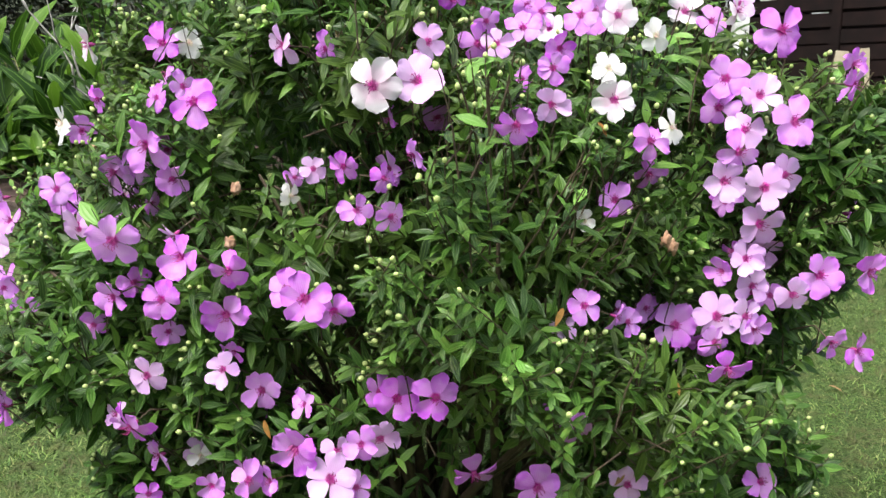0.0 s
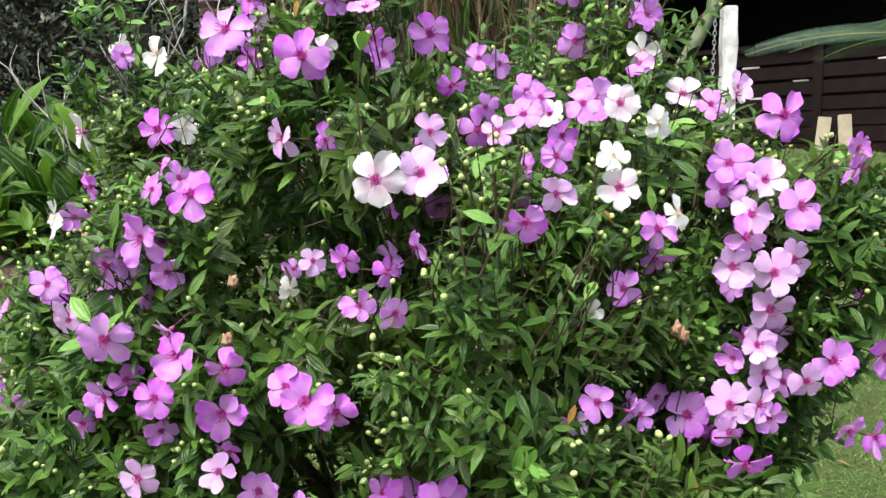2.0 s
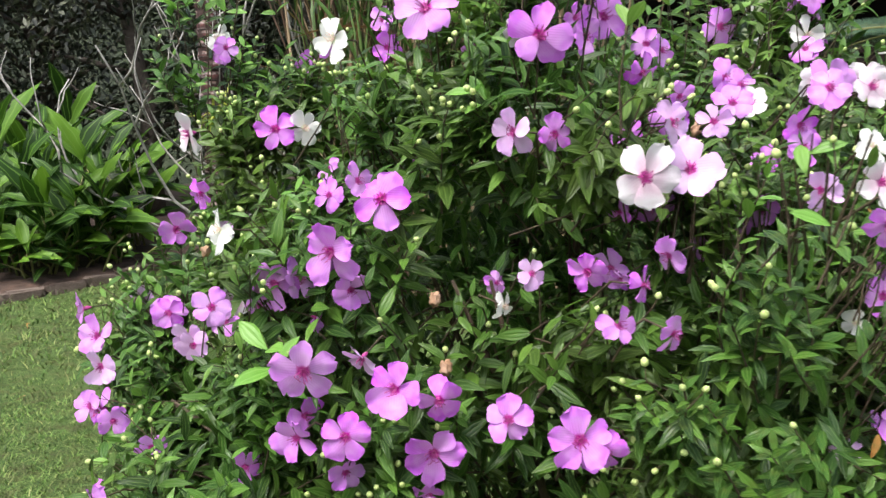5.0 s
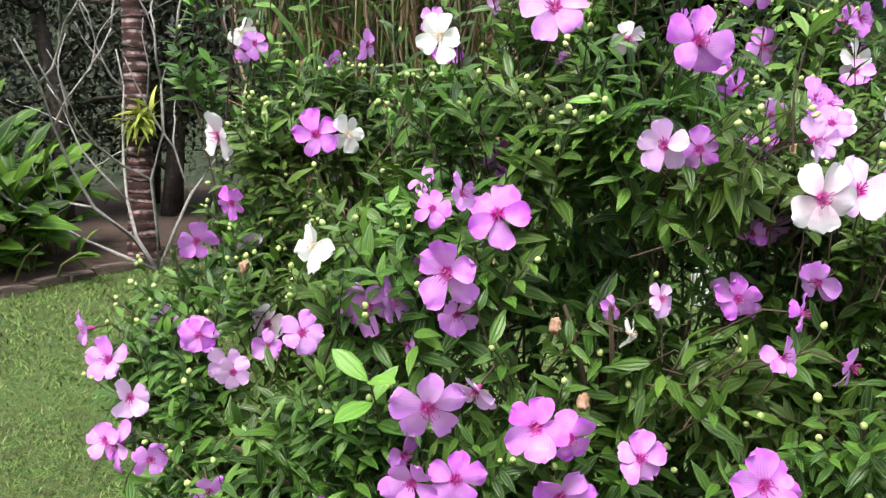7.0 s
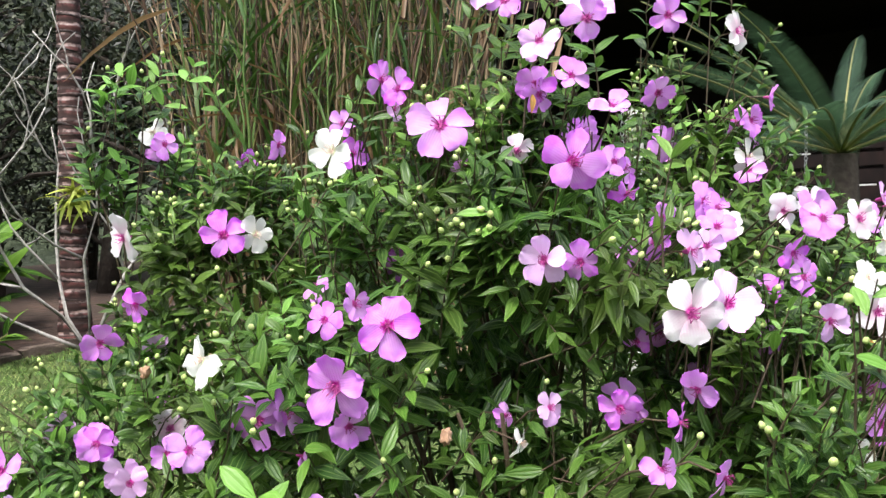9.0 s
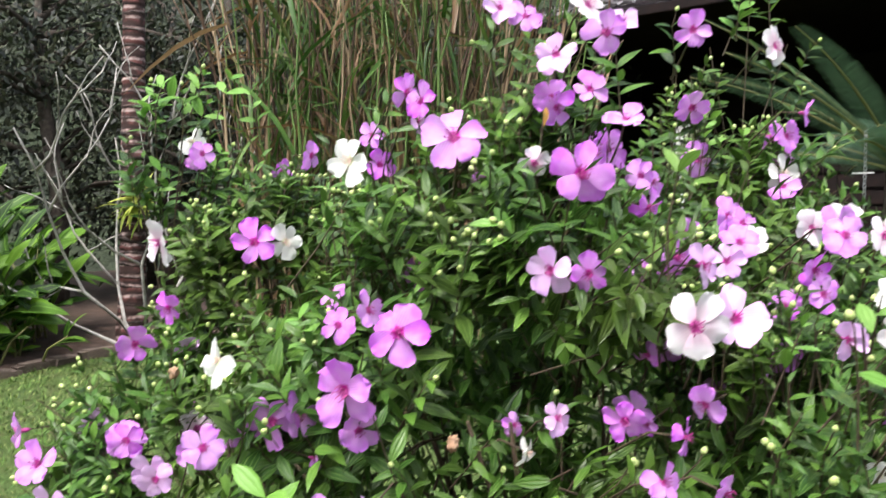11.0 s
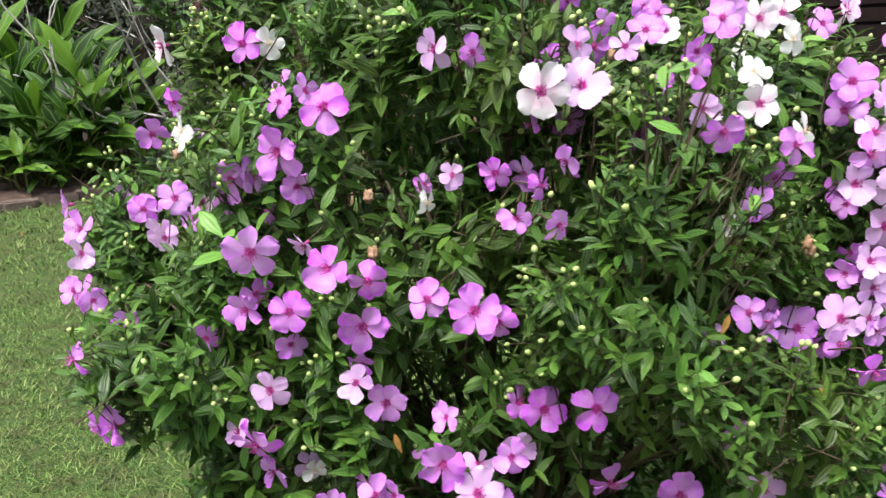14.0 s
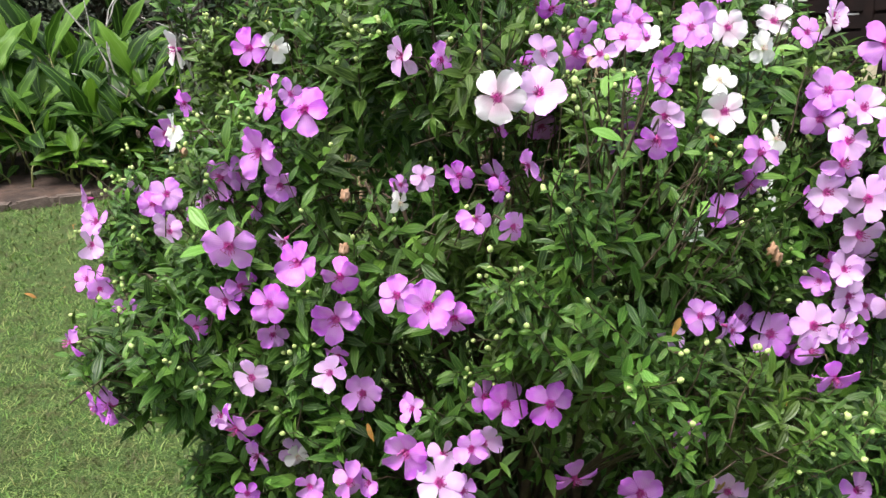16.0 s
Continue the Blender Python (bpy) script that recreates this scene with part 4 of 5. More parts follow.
for s in range(5):
    bm = bmesh.new()
    box(bm, (-0.5, -0.5, -0.5), (0.5, 0.5, 0.5), 0.12)
    for q in bm.verts:
        q.co += Vector((rng.normal(0, 0.04), rng.normal(0, 0.04), rng.normal(0, 0.04)))
    me = bpy.data.meshes.new("stone")
    bm.to_mesh(me)
    bm.free()
    me.materials.append(STONE)
    stones.append(me)
for (xa, ya), (xb, yb) in zip(EDGE, EDGE[1:]):
    run = math.hypot(xb - xa, yb - ya)
    n = max(1, int(run / 0.3))
    for k in range(n):
        t = (k + 0.5) / n
        x, y = xa + (xb - xa) * t, ya + (yb - ya) * t
        ob = new("stone", stones[(k * 3 + int(10 * xa)) % 5])
        ob.parent = border
        ob.matrix_parent_inverse = Matrix.Translation(-border.location)
        ob.matrix_basis = (pose(x, y, float(ground_z(x, y)) + 0.02, rng.normal(0, 4), rng.normal(0, 4), math.degrees(math.atan2(yb - ya, xb - xa)) + rng.normal(0, 5))
                           @ Matrix.Diagonal((run / n * 0.96, rng.uniform(0.1, 0.14), rng.uniform(0.08, 0.12), 1)))


# ---- ginger plants ----
BROAD = blade((0, 0.08, 0.22, 0.42, 0.62, 0.82, 1.0), (0.05, 0.3, 0.75, 1.0, 0.9, 0.5, 0.03), 0.135, 0.25, 0.4)


def wavy_blade(seed):
    """A long leaf, widest beyond the middle, with a wavy rim."""
    r = random.Random(seed)
    stops = [i / 14 for i in range(15)]
    widths = [max(0.04, math.sin(math.pi * min(1.0, 0.04 + 0.96 * s) ** 1.25) ** 0.75 * (1 + 0.13 * math.sin(21 * s + seed) + r.uniform(-0.05, 0.05))) for s in stops]
    v, f, uv = blade(stops, widths, r.uniform(0.11, 0.145), 0.28, r.uniform(0.2, 0.5), 0.012, 5)
    me = quads("leaf", v, f, uv)
    me.materials.append(GINGER_LEAF)
    return me


GINGER_BLADES = [wavy_blade(k) for k in range(7)]


def ginger(x, y, height, lean, seed):
    r = np.random.default_rng(seed)
    z = float(ground_z(x, y)) + 0.05
    plant = empty("ginger_plant", "leafy green ginger plant with broad wavy upright leaves in the bed", "ginger", "ginger plants in the bed", (x, y, z))
    for c in range(6):
        a0 = r.uniform(0, 6.28)
        foot = Vector((x + r.normal(0, 0.13), y + r.normal(0, 0.13), z - 0.05))
        rise = height * r.uniform(0.15, 0.62)
        head = foot + Vector((lean * 0.5 + 0.22 * math.cos(a0), 0.22 * math.sin(a0), rise))
        mid = foot.lerp(head, 0.5) + Vector((-0.06 * math.cos(a0), 0, 0.03))
        bm = bmesh.new()
        tube(bm, [foot, mid, head], [0.013, 0.01, 0.006], 5)
        part("stalk", bm, PETIOLE, plant)
        for k in range(6):
            a = a0 + r.normal(0, 1.2)
            t = 1 - 0.09 * k
            p = mid.lerp(head, max(0.0, t * 2 - 1))
            up = r.uniform(0.0, 1.0) + 1.5 * (k < 2)
            fr = leaf_frame(p, (math.cos(a), math.sin(a) * 0.8 - 0.15, up), height * r.uniform(0.2, 0.4), r, 0.5, (0, -0.4, 0))
            ob = new("leaf", GINGER_BLADES[int(r.integers(0, 7))])
            ob.parent = plant
            ob.matrix_parent_inverse = Matrix.Translation(-plant.location)
            ob.matrix_basis = as_matrix(fr)


for k, (x, y, h) in enumerate([(-3.45, 7.9, 1.8), (-3.85, 7.7, 1.85), (-4.3, 7.5, 1.5), (-4.7, 7.7, 1.9), (-5.2, 7.5, 1.8), (-3.5, 8.5, 1.9), (-4.2, 8.4, 2.0),
                               (-4.7, 8.6, 2.2), (-5.3, 8.5, 2.2), (-5.9, 8.0, 2.1), (-4.9, 7.2, 1.2), (-5.6, 7.0, 1.3), (-6.3, 7.4, 1.9), (-4.4, 9.3, 2.2), (-5.2, 9.4, 2.3), (-6.6, 8.6, 2.3), (-4.05, 7.25, 1.0), (-3.7, 7.3, 0.9), (-4.5, 6.9, 0.9), (-5.0, 6.6, 0.9), (-3.3, 7.6, 0.8)]):
    ginger(x, y, h, -0.1 + 0.3 * math.sin(k * 2.3), 40 + k)


# ---- palm trunk with an air plant ----
def palm(x, y, top):
    z = float(ground_z(x, y))
    m, nt, b = material("palm_bark", 0.85, 0.2)
    n1 = noise_of(nt, 9, 5)
    t = nt.nodes.new("ShaderNodeTexCoord")
    s = nt.nodes.new("ShaderNodeSeparateXYZ")
    nt.links.new(t.outputs["Object"], s.inputs[0])
    band = maths(nt, "FRACT", maths(nt, "ADD", maths(nt, "MULTIPLY", s.outputs[2], 10.0), maths(nt, "MULTIPLY", n1, 0.5)))
    c = ramp(nt, band, [(0.0, (0.012, 0.008, 0.007)), (0.16, (0.03, 0.016, 0.014)), (0.35, (0.08, 0.032, 0.028)), (0.6, (0.14, 0.055, 0.05)), (0.74, (0.42, 0.33, 0.31)), (0.9, (0.3, 0.2, 0.18)), (1.0, (0.03, 0.018, 0.016))])
    c = mix(nt, ramp(nt, noise_of(nt, 11, 4), [(0.42, (0, 0, 0)), (0.56, (0.92, 0.92, 0.92))]), c, (0.03, 0.017, 0.015))
    nt.links.new(c, b.inputs["Base Color"])
    bump(nt, b, n1, 0.6, 0.02)
    thing = empty("palm_tree", "ringed reddish-brown palm trunk with pale scars in the bed", "palm", at=(x, y, z))
    bm = bmesh.new()
    pts, rad = [], []
    h = 0.0
    while h < top:
        base = 0.125 - 0.006 * h + 0.05 * math.exp(-h * 3)
        lean = -0.008 * h
        for dh, k in ((0.0, 1.015), (0.015, 1.03), (0.025, 0.985), (0.11, 0.975)):
            pts.append((x + lean, y, z - 0.05 + h + dh))
            rad.append(base * k * rng.uniform(0.98, 1.02))
        h += 0.125
    tube(bm, pts, rad, 14)
    part("trunk", bm, m, thing)
    scar = plain("leaf_scar", [(0.012, 0.009, 0.008), (0.03, 0.02, 0.018), (0.16, 0.11, 0.1)], 22, 0.9, 0.6)
    h = 0.12
    while h < top - 0.1:
        base = (0.125 - 0.006 * h + 0.05 * math.exp(-h * 3)) * 1.02
        bm = bmesh.new()
        tilt = rng.normal(0, 0.012)
        c = (x - 0.008 * h, y, z - 0.05 + h)
        tube(bm, [(c[0], c[1], c[2] - 0.012), (c[0], c[1], c[2] - 0.006), (c[0] + tilt * 0.1, c[1], c[2] + 0.004), (c[0], c[1], c[2] + 0.01)], [base * 0.97, base * 1.01, base * 1.02, base * 0.97], 14)
        for q in bm.verts:
            q.co.z += tilt * (q.co.x - c[0]) * 8 + 0.006 * noise.noise(q.co * 14)
        part("leaf_scar", bm, scar, thing)
        h += 0.125 * rng.uniform(0.65, 1.4)


palm(-2.6, 8.55, 6.0)


def air_plant(x, y, z):
    thing = empty("air_plant", "yellow-green strap-leaved air plant clinging to the palm trunk", "air plant", at=(x, y, z))
    for k in range(44):
        a = rng.uniform(0, 6.28)
        d = (math.cos(a), -0.5 + 0.3 * rng.normal(), 0.2 + math.sin(a))
        fr = leaf_frame((x + 0.05 * rng.normal(), y - 0.02, z + 0.05 * rng.normal()), d, rng.uniform(0.14, 0.28), rng, 0.6)
        ob = new("leaf", AIR_LEAF)
        ob.parent = thing
        ob.matrix_parent_inverse = Matrix.Translation(-thing.location)
        ob.matrix_basis = as_matrix(fr)


AIR_LEAF = quads("leaf", *blade((0, 0.25, 0.5, 0.75, 1.0), (0.8, 1.0, 0.8, 0.5, 0.05), 0.11, 0.3, 0.5))
AIR_LEAF.materials.append(leaf_material("air_plant_leaf", [(0.2, 0.28, 0.04), (0.36, 0.42, 0.06), (0.5, 0.5, 0.1)], (0.4, 0.4, 0.2), 0.5, False, 0))
air_plant(-2.56, 8.42, 1.85)


# ---- bare bleached shrub ----
def bare_shrub(x, y):
    z = float(ground_z(x, y)) + 0.05
    thing = empty("bare_shrub", "leafless dead shrub with bleached crooked grey branches", "dead shrub", at=(x, y, z))
    r = np.random.default_rng(21)

    def limb(p, d, length, radius, depth):
        pts, rad = [p], [radius]
        steps = 6
        for k in range(steps):
            d = (d + Vector(r.normal(0, 0.2, 3)) + Vector((0, 0, 0.07))).normalized()
            p = p + d * length / steps
            pts.append(p)
            rad.append(radius * (1 - 0.6 * (k + 1) / steps))
            if depth and k in (1, 3, 4)[:depth + 1]:
                side = (d + Vector(r.normal(0, 0.6, 3)) + Vector((-0.1, 0, 0.45))).normalized()
                limb(p, side, length * r.uniform(0.4, 0.62), radius * 0.7, depth - 1)
        bm = bmesh.new()
        tube(bm, pts, rad, 6)
        part("branch", bm, DEAD, thing)

    for d, ln in (((-0.55, -0.1, 1), 2.3), ((-1.0, -0.1, 0.6), 2.1), ((-0.1, 0.0, 1), 2.6), ((-0.8, 0.1, 0.9), 2.4), ((0.25, -0.1, 1), 2.3)):
        limb(Vector((x, y, z - 0.05)), Vector(d).normalized(), ln, 0.019, 2)


bare_shrub(-2.35, 8.0)


# ---- reed clump ----
REED_BLADE = blade((0, 0.25, 0.5, 0.75, 1.0), (0.5, 1.0, 0.9, 0.6, 0.03), 0.026, 0.5, 0.5)


def reeds(x0, x1, y0, y1):
    xm, ym = (x0 + x1) / 2, (y0 + y1) / 2
    z = float(ground_z(xm, ym))
    thing = empty("reed_clump", "tall clump of dry brown and green reed stalks", "reeds", at=(xm, ym, z))
    mats = [plain("dry_reed", [(0.04, 0.022, 0.013), (0.13, 0.07, 0.04)], 20, 0.7, 0.3), plain("straw_reed", [(0.2, 0.13, 0.075), (0.44, 0.32, 0.2)], 20, 0.7, 0.3),
            plain("green_reed", [(0.06, 0.12, 0.025), (0.16, 0.24, 0.06)], 20, 0.6, 0.3)]
    shapes = []
    for k in range(9):
        bm = bmesh.new()
        pts, rad = [], []
        bow = rng.normal(0, 0.09)
        for j in range(13):
            h = j / 12
            pts.append((bow * h * h + 0.01 * math.sin(7 * h + k), rng.normal(0, 0.006), h))
            rad.append(0.0024 * (1 - 0.55 * h) * (1.25 if j % 2 else 0.95))
        tube(bm, pts, rad, 5)
        me = bpy.data.meshes.new("stalk")
        bm.to_mesh(me)
        bm.free()
        me.polygons.foreach_set("use_smooth", [True] * len(me.polygons))
        me.materials.append(mats[k % 3])
        shapes.append(me)
    frames = []
    for k in range(300):
        x, y = rng.uniform(x0, x1), rng.uniform(y0, y1)
        h = rng.uniform(2.6, 4.8)
        m = Matrix.Translation((x, y, float(ground_z(x, y)) - 0.03)) @ pose(0, 0, 0, float(np.clip(rng.normal(2, 5), -7, 9)), float(np.clip(rng.normal(0, 7), -9, 9)), rng.uniform(0, 360)) @ Matrix.Diagonal((h * rng.uniform(0.9, 1.6), h, h, 1))
        ob = new("stalk", shapes[int(rng.integers(0, 9))])
        ob.parent = thing
        ob.matrix_parent_inverse = Matrix.Translation(-thing.location)
        ob.matrix_basis = m
        for j in range(5):
            p = m @ Vector((0, 0, rng.uniform(0.15, 0.95)))
            a = rng.uniform(0, 6.28)
            frames.append(leaf_frame(p, (0.4 * math.cos(a), 0.4 * math.sin(a), rng.uniform(-0.5, 1.6)), rng.uniform(0.35, 0.8), rng, 0.8))
    add_mesh("reed_leaf_mass", strewn("reed_leaf_mass", REED_BLADE, frames), REED_LEAF, thing, kind="stuff")


reeds(-1.2, 0.75, 5.7, 6.9)


# ---- dark woods behind ----
def tree(x, y, height, spread, seed, count=4800):
    r = np.random.default_rng(seed)
    z = float(ground_z(x, y))
    thing = empty("tree", "dark broadleaf tree behind the garden, shade put into its leaf colour", "tree", "trees behind the garden", (x, y, z))
    bm = bmesh.new()
    top = Vector((x + r.normal(0, 0.3), y + r.normal(0, 0.2), z + height * 0.75))
    foot = Vector((x, y, z - 0.1))
    tube(bm, [foot, foot.lerp(top, 0.35) + Vector((0.1, 0, 0)), foot.lerp(top, 0.7) - Vector((0.08, 0, 0)), top], [0.16, 0.12, 0.08, 0.03], 8)
    part("trunk", bm, BARK, thing)
    frames = []
    for k in range(24):
        a, t = r.uniform(0, 6.28), r.uniform(0.15, 0.95)
        p = foot.lerp(top, t)
        q = p + Vector((math.cos(a) * spread * r.uniform(0.4, 1), math.sin(a) * spread * r.uniform(0.3, 0.8), r.uniform(0.1, 1.2)))
        bm = bmesh.new()
        tube(bm, [p, p.lerp(q, 0.5) + Vector((0, 0, 0.1)), q], [0.05, 0.035, 0.012], 6)
        part("limb", bm, BARK, thing)
        for j in range(count // 24):
            c = p.lerp(q, r.uniform(0.2, 1.1)) + Vector(r.normal(0, 0.26, 3))
            frames.append(leaf_frame(c, r.normal(size=3) + np.array((0, -0.3, -0.3)), r.uniform(0.07, 0.14), r, 0.9))
    add_mesh("crown", strewn("crown", TINY_LEAF, frames), SHADED_WOODS_LEAF, thing, kind="stuff")


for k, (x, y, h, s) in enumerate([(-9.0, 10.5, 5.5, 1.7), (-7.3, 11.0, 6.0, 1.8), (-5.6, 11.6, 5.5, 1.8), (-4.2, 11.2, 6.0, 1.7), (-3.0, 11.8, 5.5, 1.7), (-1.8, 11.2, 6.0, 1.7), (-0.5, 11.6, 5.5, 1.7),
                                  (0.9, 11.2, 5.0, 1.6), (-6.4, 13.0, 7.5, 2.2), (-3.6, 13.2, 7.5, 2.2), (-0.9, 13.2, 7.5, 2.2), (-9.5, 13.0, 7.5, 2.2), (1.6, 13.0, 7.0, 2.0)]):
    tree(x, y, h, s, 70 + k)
# slope carried all round; the unseen part is added to block low sky
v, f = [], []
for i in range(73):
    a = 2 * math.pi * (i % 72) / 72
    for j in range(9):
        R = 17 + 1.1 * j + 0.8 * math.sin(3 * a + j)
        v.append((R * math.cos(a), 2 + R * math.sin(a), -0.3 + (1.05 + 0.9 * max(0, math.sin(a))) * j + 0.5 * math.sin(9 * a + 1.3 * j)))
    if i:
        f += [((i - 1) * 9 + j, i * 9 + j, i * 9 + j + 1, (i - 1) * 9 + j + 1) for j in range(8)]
# near-black tones hold the shade of the woods
hill = add_mesh("backdrop", quads("backdrop", v, f), plain("far_shaded_woods", [(0.008, 0.012, 0.006), (0.02, 0.03, 0.012), (0.04, 0.055, 0.022)], 2.2, 0.9, 1.0, depth=0.3))
tagged(hill, "dark wooded slope behind the garden, continued unseen all round to block low sky", "woods", kind="structure")

# ---- house with veranda ----
U, W = Vector((0.735, -0.678, 0)), Vector((0.678, 0.735, 0))
CORNER = Vector((4.2, 10.65, 0.0))


def at_house(u, w, z):
    return CORNER + U * u + W * w + Vector((0, 0, z))


def house_box(bm, u0, u1, w0, w1, z0, z1, bevel=0.0):
    got = bmesh.new()
    box(got, (u0, w0, z0), (u1, w1, z1), bevel)
    turn = Matrix((( U.x, W.x, 0, CORNER.x), (U.y, W.y, 0, CORNER.y), (0, 0, 1, 0), (0, 0, 0, 1)))
    got.transform(turn)
    me = bpy.data.meshes.new("tmp")
    got.to_mesh(me)
    got.free()
    bm.from_mesh(me)
    bpy.data.meshes.remove(me)


house = empty("house", "dark timber house with a clay-tiled roof and a shaded veranda", "house", at=tuple(at_house(0, 3, 1.2)))
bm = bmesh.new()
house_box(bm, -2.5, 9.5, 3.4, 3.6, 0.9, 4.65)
part("wall", bm, SHADED_DARKWOOD, house, "dark timber back wall of the veranda, roof shade in its colour", smooth=False)
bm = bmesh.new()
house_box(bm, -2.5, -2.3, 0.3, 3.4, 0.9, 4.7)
part("wall", bm, SHADED_DARKWOOD, house, smooth=False)
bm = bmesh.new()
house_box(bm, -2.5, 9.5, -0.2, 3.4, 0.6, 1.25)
part("floor", bm, SHADED_SOIL, house, smooth=False)
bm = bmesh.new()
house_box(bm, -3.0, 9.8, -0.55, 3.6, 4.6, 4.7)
part("veranda_ceiling", bm, SHADED_DARKWOOD, house, smooth=False)
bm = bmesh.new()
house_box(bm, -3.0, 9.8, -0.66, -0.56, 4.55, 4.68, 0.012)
part("gutter", bm, SHADED_DARKWOOD, house, smooth=False)
# roof tiles
bm = bmesh.new()
tile = [(0.11 * math.cos(math.pi * k / 6), 0.055 * math.sin(math.pi * k / 6)) for k in range(7)]
rows = []
for end, (w, z) in enumerate(((0.0, 0.0), (0.42, 0.17))):
    rows.append([bm.verts.new((x * (1 - 0.12 * end), w, z + h + 0.03 * (1 - end))) for x, h in tile])
for k in range(6):
    bm.faces.new((rows[0][k], rows[0][k + 1], rows[1][k + 1], rows[1][k]))
bmesh.ops.solidify(bm, geom=bm.faces[:], thickness=0.015)
TILE = bpy.data.meshes.new("roof_tile")
bm.to_mesh(TILE)
bm.free()
TILE.materials.append(CLAY)
bm = bmesh.new()
q = [bm.verts.new(at_house(u, w, z)) for u, w, z in ((-3.0, -0.6, 4.68), (9.8, -0.6, 4.68), (9.8, 3.8, 6.48), (-3.0, 3.8, 6.48))]
bm.faces.new(q)
bmesh.ops.solidify(bm, geom=bm.faces[:], thickness=0.04)
roof = part("roof", bm, CLAY, house, "weathered grey clay barrel tiles", smooth=False)
turn = Matrix(((U.x, W.x, 0, 0), (U.y, W.y, 0, 0), (0, 0, 1, 0), (0, 0, 0, 1)))
for r_ in range(5):
    for c_ in range(56):
        ob = new("roof_tile", TILE)
        ob.parent = roof
        ob.matrix_basis = Matrix.Translation(at_house(-2.9 + 0.225 * c_, -0.62 + 0.36 * r_, 4.71 + 0.147 * r_)) @ turn

# planks, uprights and rail carry the roof's shade in their colour
fence = empty("veranda_railing", "dark brown stained plank railing with narrow slots, roof shade in its colour", "railing", at=tuple(at_house(0, 0, 1.3)))
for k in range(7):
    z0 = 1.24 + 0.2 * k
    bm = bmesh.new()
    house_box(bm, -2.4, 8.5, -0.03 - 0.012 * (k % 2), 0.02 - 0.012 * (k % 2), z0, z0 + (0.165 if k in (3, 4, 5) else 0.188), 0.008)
    part("plank", bm, SHADED_DARKWOOD, fence, smooth=False)
    # short pale strips added in place of light coming through the slots
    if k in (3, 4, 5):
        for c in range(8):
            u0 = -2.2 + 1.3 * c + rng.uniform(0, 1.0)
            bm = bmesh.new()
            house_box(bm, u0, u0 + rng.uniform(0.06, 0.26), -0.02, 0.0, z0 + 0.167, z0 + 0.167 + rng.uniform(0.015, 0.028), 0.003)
            part("batten", bm, WHITEWOOD_AND_SLOT_LIGHT, fence, "pale strip added for light showing through the slot", smooth=False)
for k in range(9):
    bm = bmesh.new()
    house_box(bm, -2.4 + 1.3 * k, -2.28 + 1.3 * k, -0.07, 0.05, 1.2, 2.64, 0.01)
    part("upright", bm, SHADED_DARKWOOD, fence, smooth=False)
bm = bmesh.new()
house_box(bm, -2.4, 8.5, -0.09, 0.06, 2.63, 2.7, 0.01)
part("top_rail", bm, SHADED_DARKWOOD, fence, smooth=False)

# ---- white post and chains of a swing ----
px, py = 1.812, 5.75
pz = float(ground_z(px, py))
post = empty("white_post", "weathered white-painted wooden post standing on the lawn", "post", at=(px, py, pz))
bm = bmesh.new()
box(bm, (px - 0.05, py - 0.05, pz - 0.05), (px + 0.05, py + 0.05, 2.34), 0.012)
bmesh.ops.subdivide_edges(bm, edges=[e for e in bm.edges if abs(e.verts[0].co.z - e.verts[1].co.z) > 1], cuts=14)
for q in bm.verts:
    q.co.x += rng.normal(0, 0.0025)
    q.co.y += rng.normal(0, 0.0025)
part("shaft", bm, WHITEWOOD_AND_SLOT_LIGHT, post, smooth=False)


def chain(x, y, z0, z1):
    thing = empty("chain", "hanging galvanised steel chain", "chain", at=(x, y, z0))
    bm = bmesh.new()
    ring = [(0.011 * math.cos(a), 0.02 * math.sin(a)) for a in [2 * math.pi * k / 10 for k in range(11)]]
    tube(bm, [(p, 0, q) for p, q in ring], [0.0032] * 11, 5)
    me = bpy.data.meshes.new("link")
    bm.to_mesh(me)
    bm.free()
    me.materials.append(STEEL)
    n = int((z1 - z0) / 0.031)
    for k in range(n):
        ob = new("link", me)
        ob.parent = thing
        ob.matrix_basis = pose(0.012 * math.sin(k * 0.1), 0, 0.031 * k, 0, 0, 90 * (k % 2))


chain(1.7, 5.72, 1.85, 2.33)
chain(3.12, 5.7, 1.75, 2.36)


# ---- cycad ----
NEEDLE = blade((0, 0.3, 0.7, 1.0), (0.6, 1.0, 0.8, 0.03), 0.026, 0.4, 0.25)


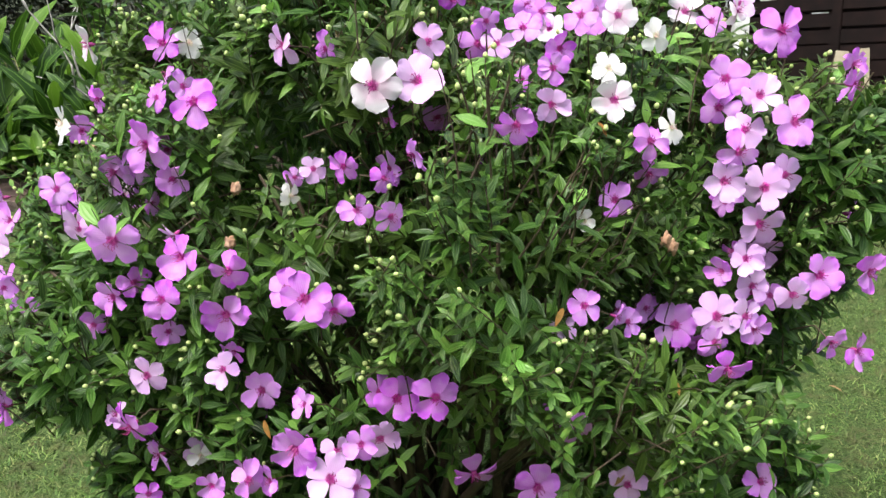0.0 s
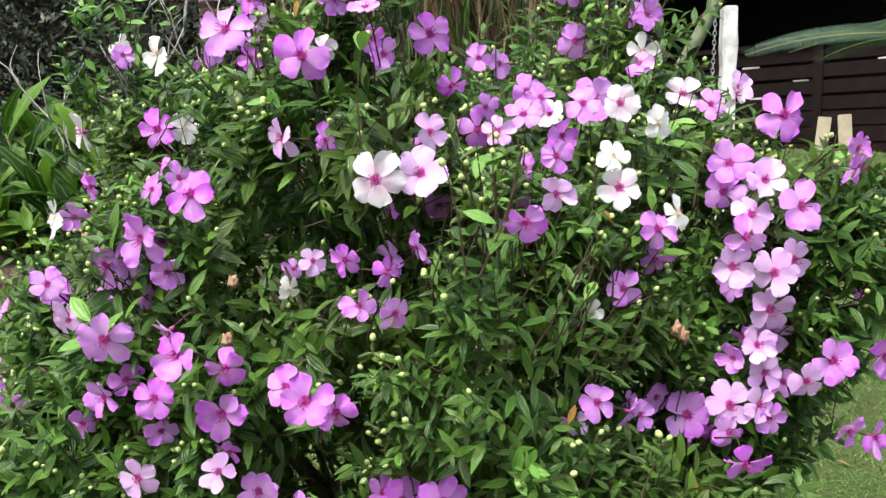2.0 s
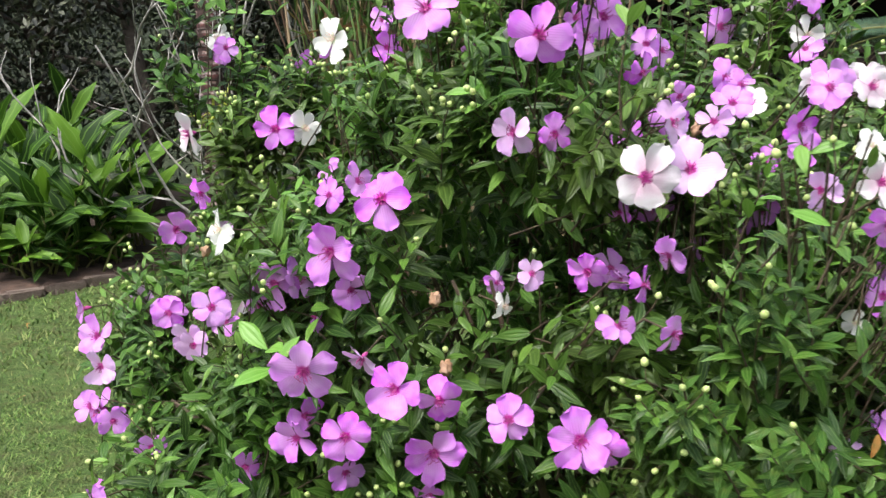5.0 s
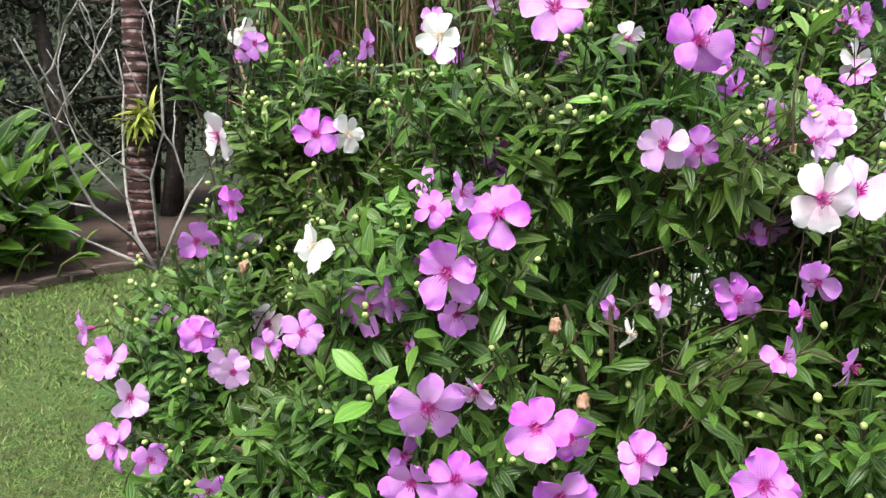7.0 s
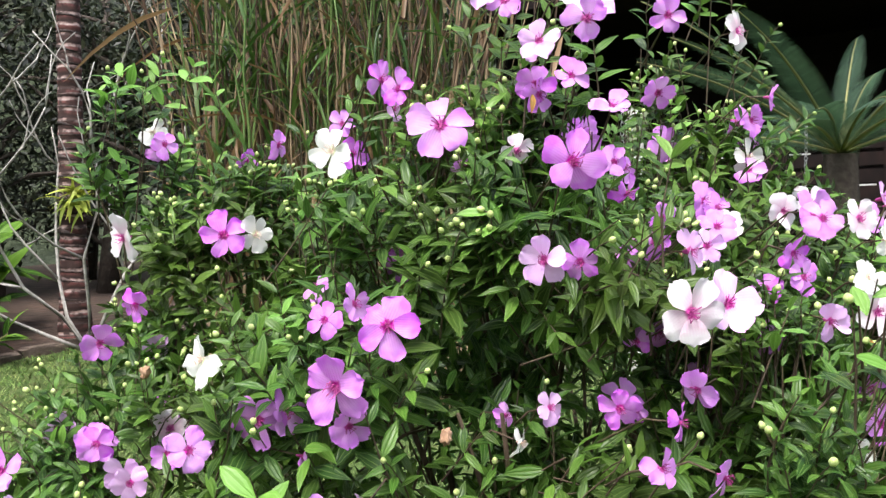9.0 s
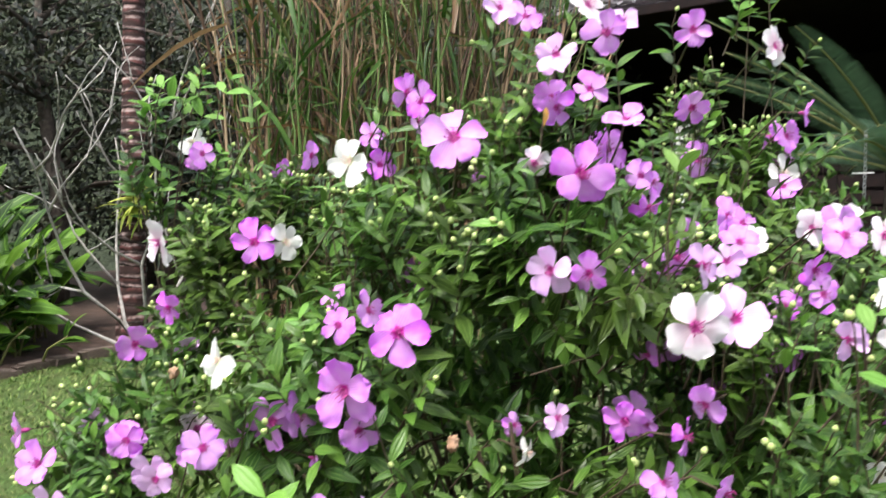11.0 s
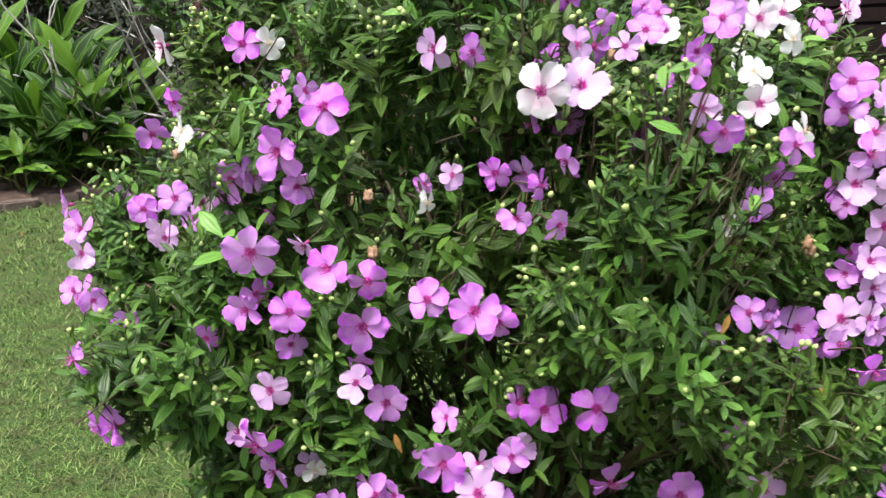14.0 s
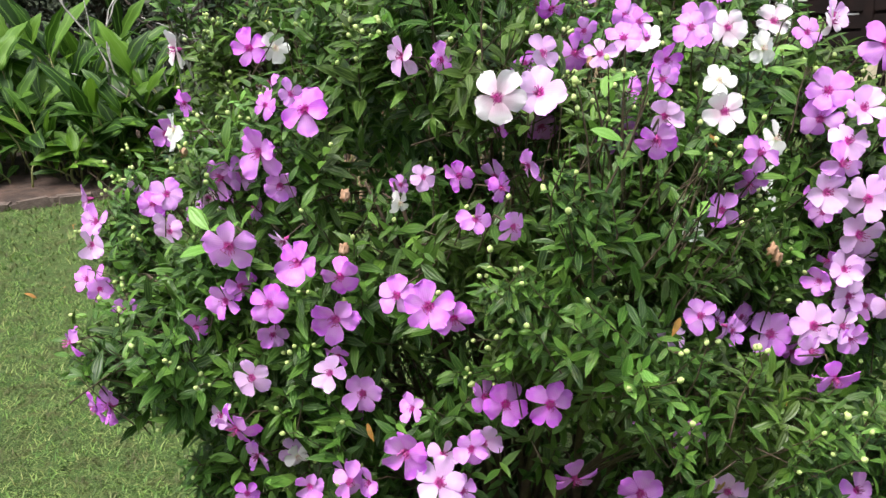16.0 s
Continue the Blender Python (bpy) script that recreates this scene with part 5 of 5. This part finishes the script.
def cycad(x, y, z):
    thing = empty("cycad", "large dark green cycad with arching feathery fronds beside the veranda", "cycad", at=(x, y, float(ground_z(x, y))))
    bm = bmesh.new()
    g = float(ground_z(x, y))
    tube(bm, [(x, y, g - 0.05), (x, y, g + (z - g) * 0.5), (x, y, z)], [0.17, 0.16, 0.13], 12)
    part("trunk", bm, BARK, thing)
    for k in range(32):
        a = 2 * math.pi * k / 32 * 2.4 + rng.normal(0, 0.1)
        rise = rng.uniform(0.22, 1.35)
        ln, roll = rng.uniform(1.75, 2.15), rng.uniform(-0.6, 0.6)
        d = Vector((math.cos(a), math.sin(a), rise)).normalized()
        pts, p = [Vector((x, y, z))], Vector((x, y, z))
        for j in range(14):
            d = (d + Vector((0, 0, -0.042))).normalized()
            p = p + d * ln / 14
            pts.append(p)
        bm = bmesh.new()
        tube(bm, pts, [0.016 * (1 - 0.9 * j / 14) + 0.002 for j in range(15)], 5)
        frond = part("frond", bm, PETIOLE, thing)
        frames = []
        for j in range(125):
            t = 0.08 + 0.92 * j / 125
            i = min(13, int(t * 14))
            q = pts[i].lerp(pts[i + 1], t * 14 - i)
            dd = (pts[i + 1] - pts[i]).normalized()
            side = dd.cross(Vector((0, 0, 1))).normalized()
            up = side.cross(dd)
            side, up = side * math.cos(roll) + up * math.sin(roll), up * math.cos(roll) - side * math.sin(roll)
            size = 0.18 * math.sin(math.pi * min(1, 0.12 + 0.8 * t)) ** 0.7
            for s in (1, -1):
                w = side * s + dd * 0.45 + up * 0.3
                frames.append(leaf_frame(q, w, size * rng.uniform(0.9, 1.05), rng, 0.1, up * 3))
        add_mesh("leaflet_mass", strewn("leaflet_mass", NEEDLE, frames), CYCAD_LEAF, frond, kind="stuff")


cycad(3.9, 6.35, 2.1)

# ---- leaning mossy limb behind the shrub ----
limb_z = float(ground_z(0.75, 4.6))
leaning = empty("leaning_trunk", "leaning smooth grey-green trunk behind the shrub", "trunk", at=(0.75, 4.6, limb_z))
bm = bmesh.new()
tube(bm, [(0.75, 4.6, limb_z - 0.05), (0.92, 4.57, 0.9), (1.1, 4.53, 1.65), (1.36, 4.5, 2.15), (1.4, 4.48, 2.24)], [0.05, 0.048, 0.043, 0.034, 0.008], 10)
part("limb", bm, plain("mossy_bark", [(0.06, 0.08, 0.04), (0.14, 0.17, 0.09), (0.22, 0.24, 0.15)], 14, 0.85, 0.5), leaning)

# ---- pale boards lying against the railing ----
for k, (u, w, h, tilt) in enumerate(((0.42, -0.3, 0.4, 5), (0.72, -0.32, 0.46, -4))):
    p = at_house(u, w, 0)
    g = float(ground_z(p.x, p.y))
    board = empty("board", "pale cream wooden board propped before the railing", "board", "propped boards", (p.x, p.y, g))
    bm = bmesh.new()
    box(bm, (-0.075, -0.02, -0.02), (0.075, 0.02, h), 0.006)
    bm.transform(pose(p.x, p.y, g, -6, tilt, -20))
    part("panel", bm, CREAM, board, smooth=False)

# ---- fallen leaves on the lawn ----
FALLEN_MESH = quads("fallen_leaf", *BROAD)
FALLEN_MESH.materials.append(SERE)
for x, y, size in ((-2.79, 4.33, 0.11), (-2.6, 4.45, 0.07), (-2.2, 6.4, 0.09), (-3.3, 5.9, 0.08), (1.55, 3.3, 0.06)):
    leaf = new("fallen_leaf", FALLEN_MESH)
    leaf.matrix_basis = as_matrix(leaf_frame((x, y, float(ground_z(x, y)) + 0.022), (rng.normal(), rng.normal() * 0.3, 0.02), size, rng, 0.1))
    tagged(leaf, "dry brown fallen leaf lying on the lawn", "leaf", "fallen leaves on the lawn")
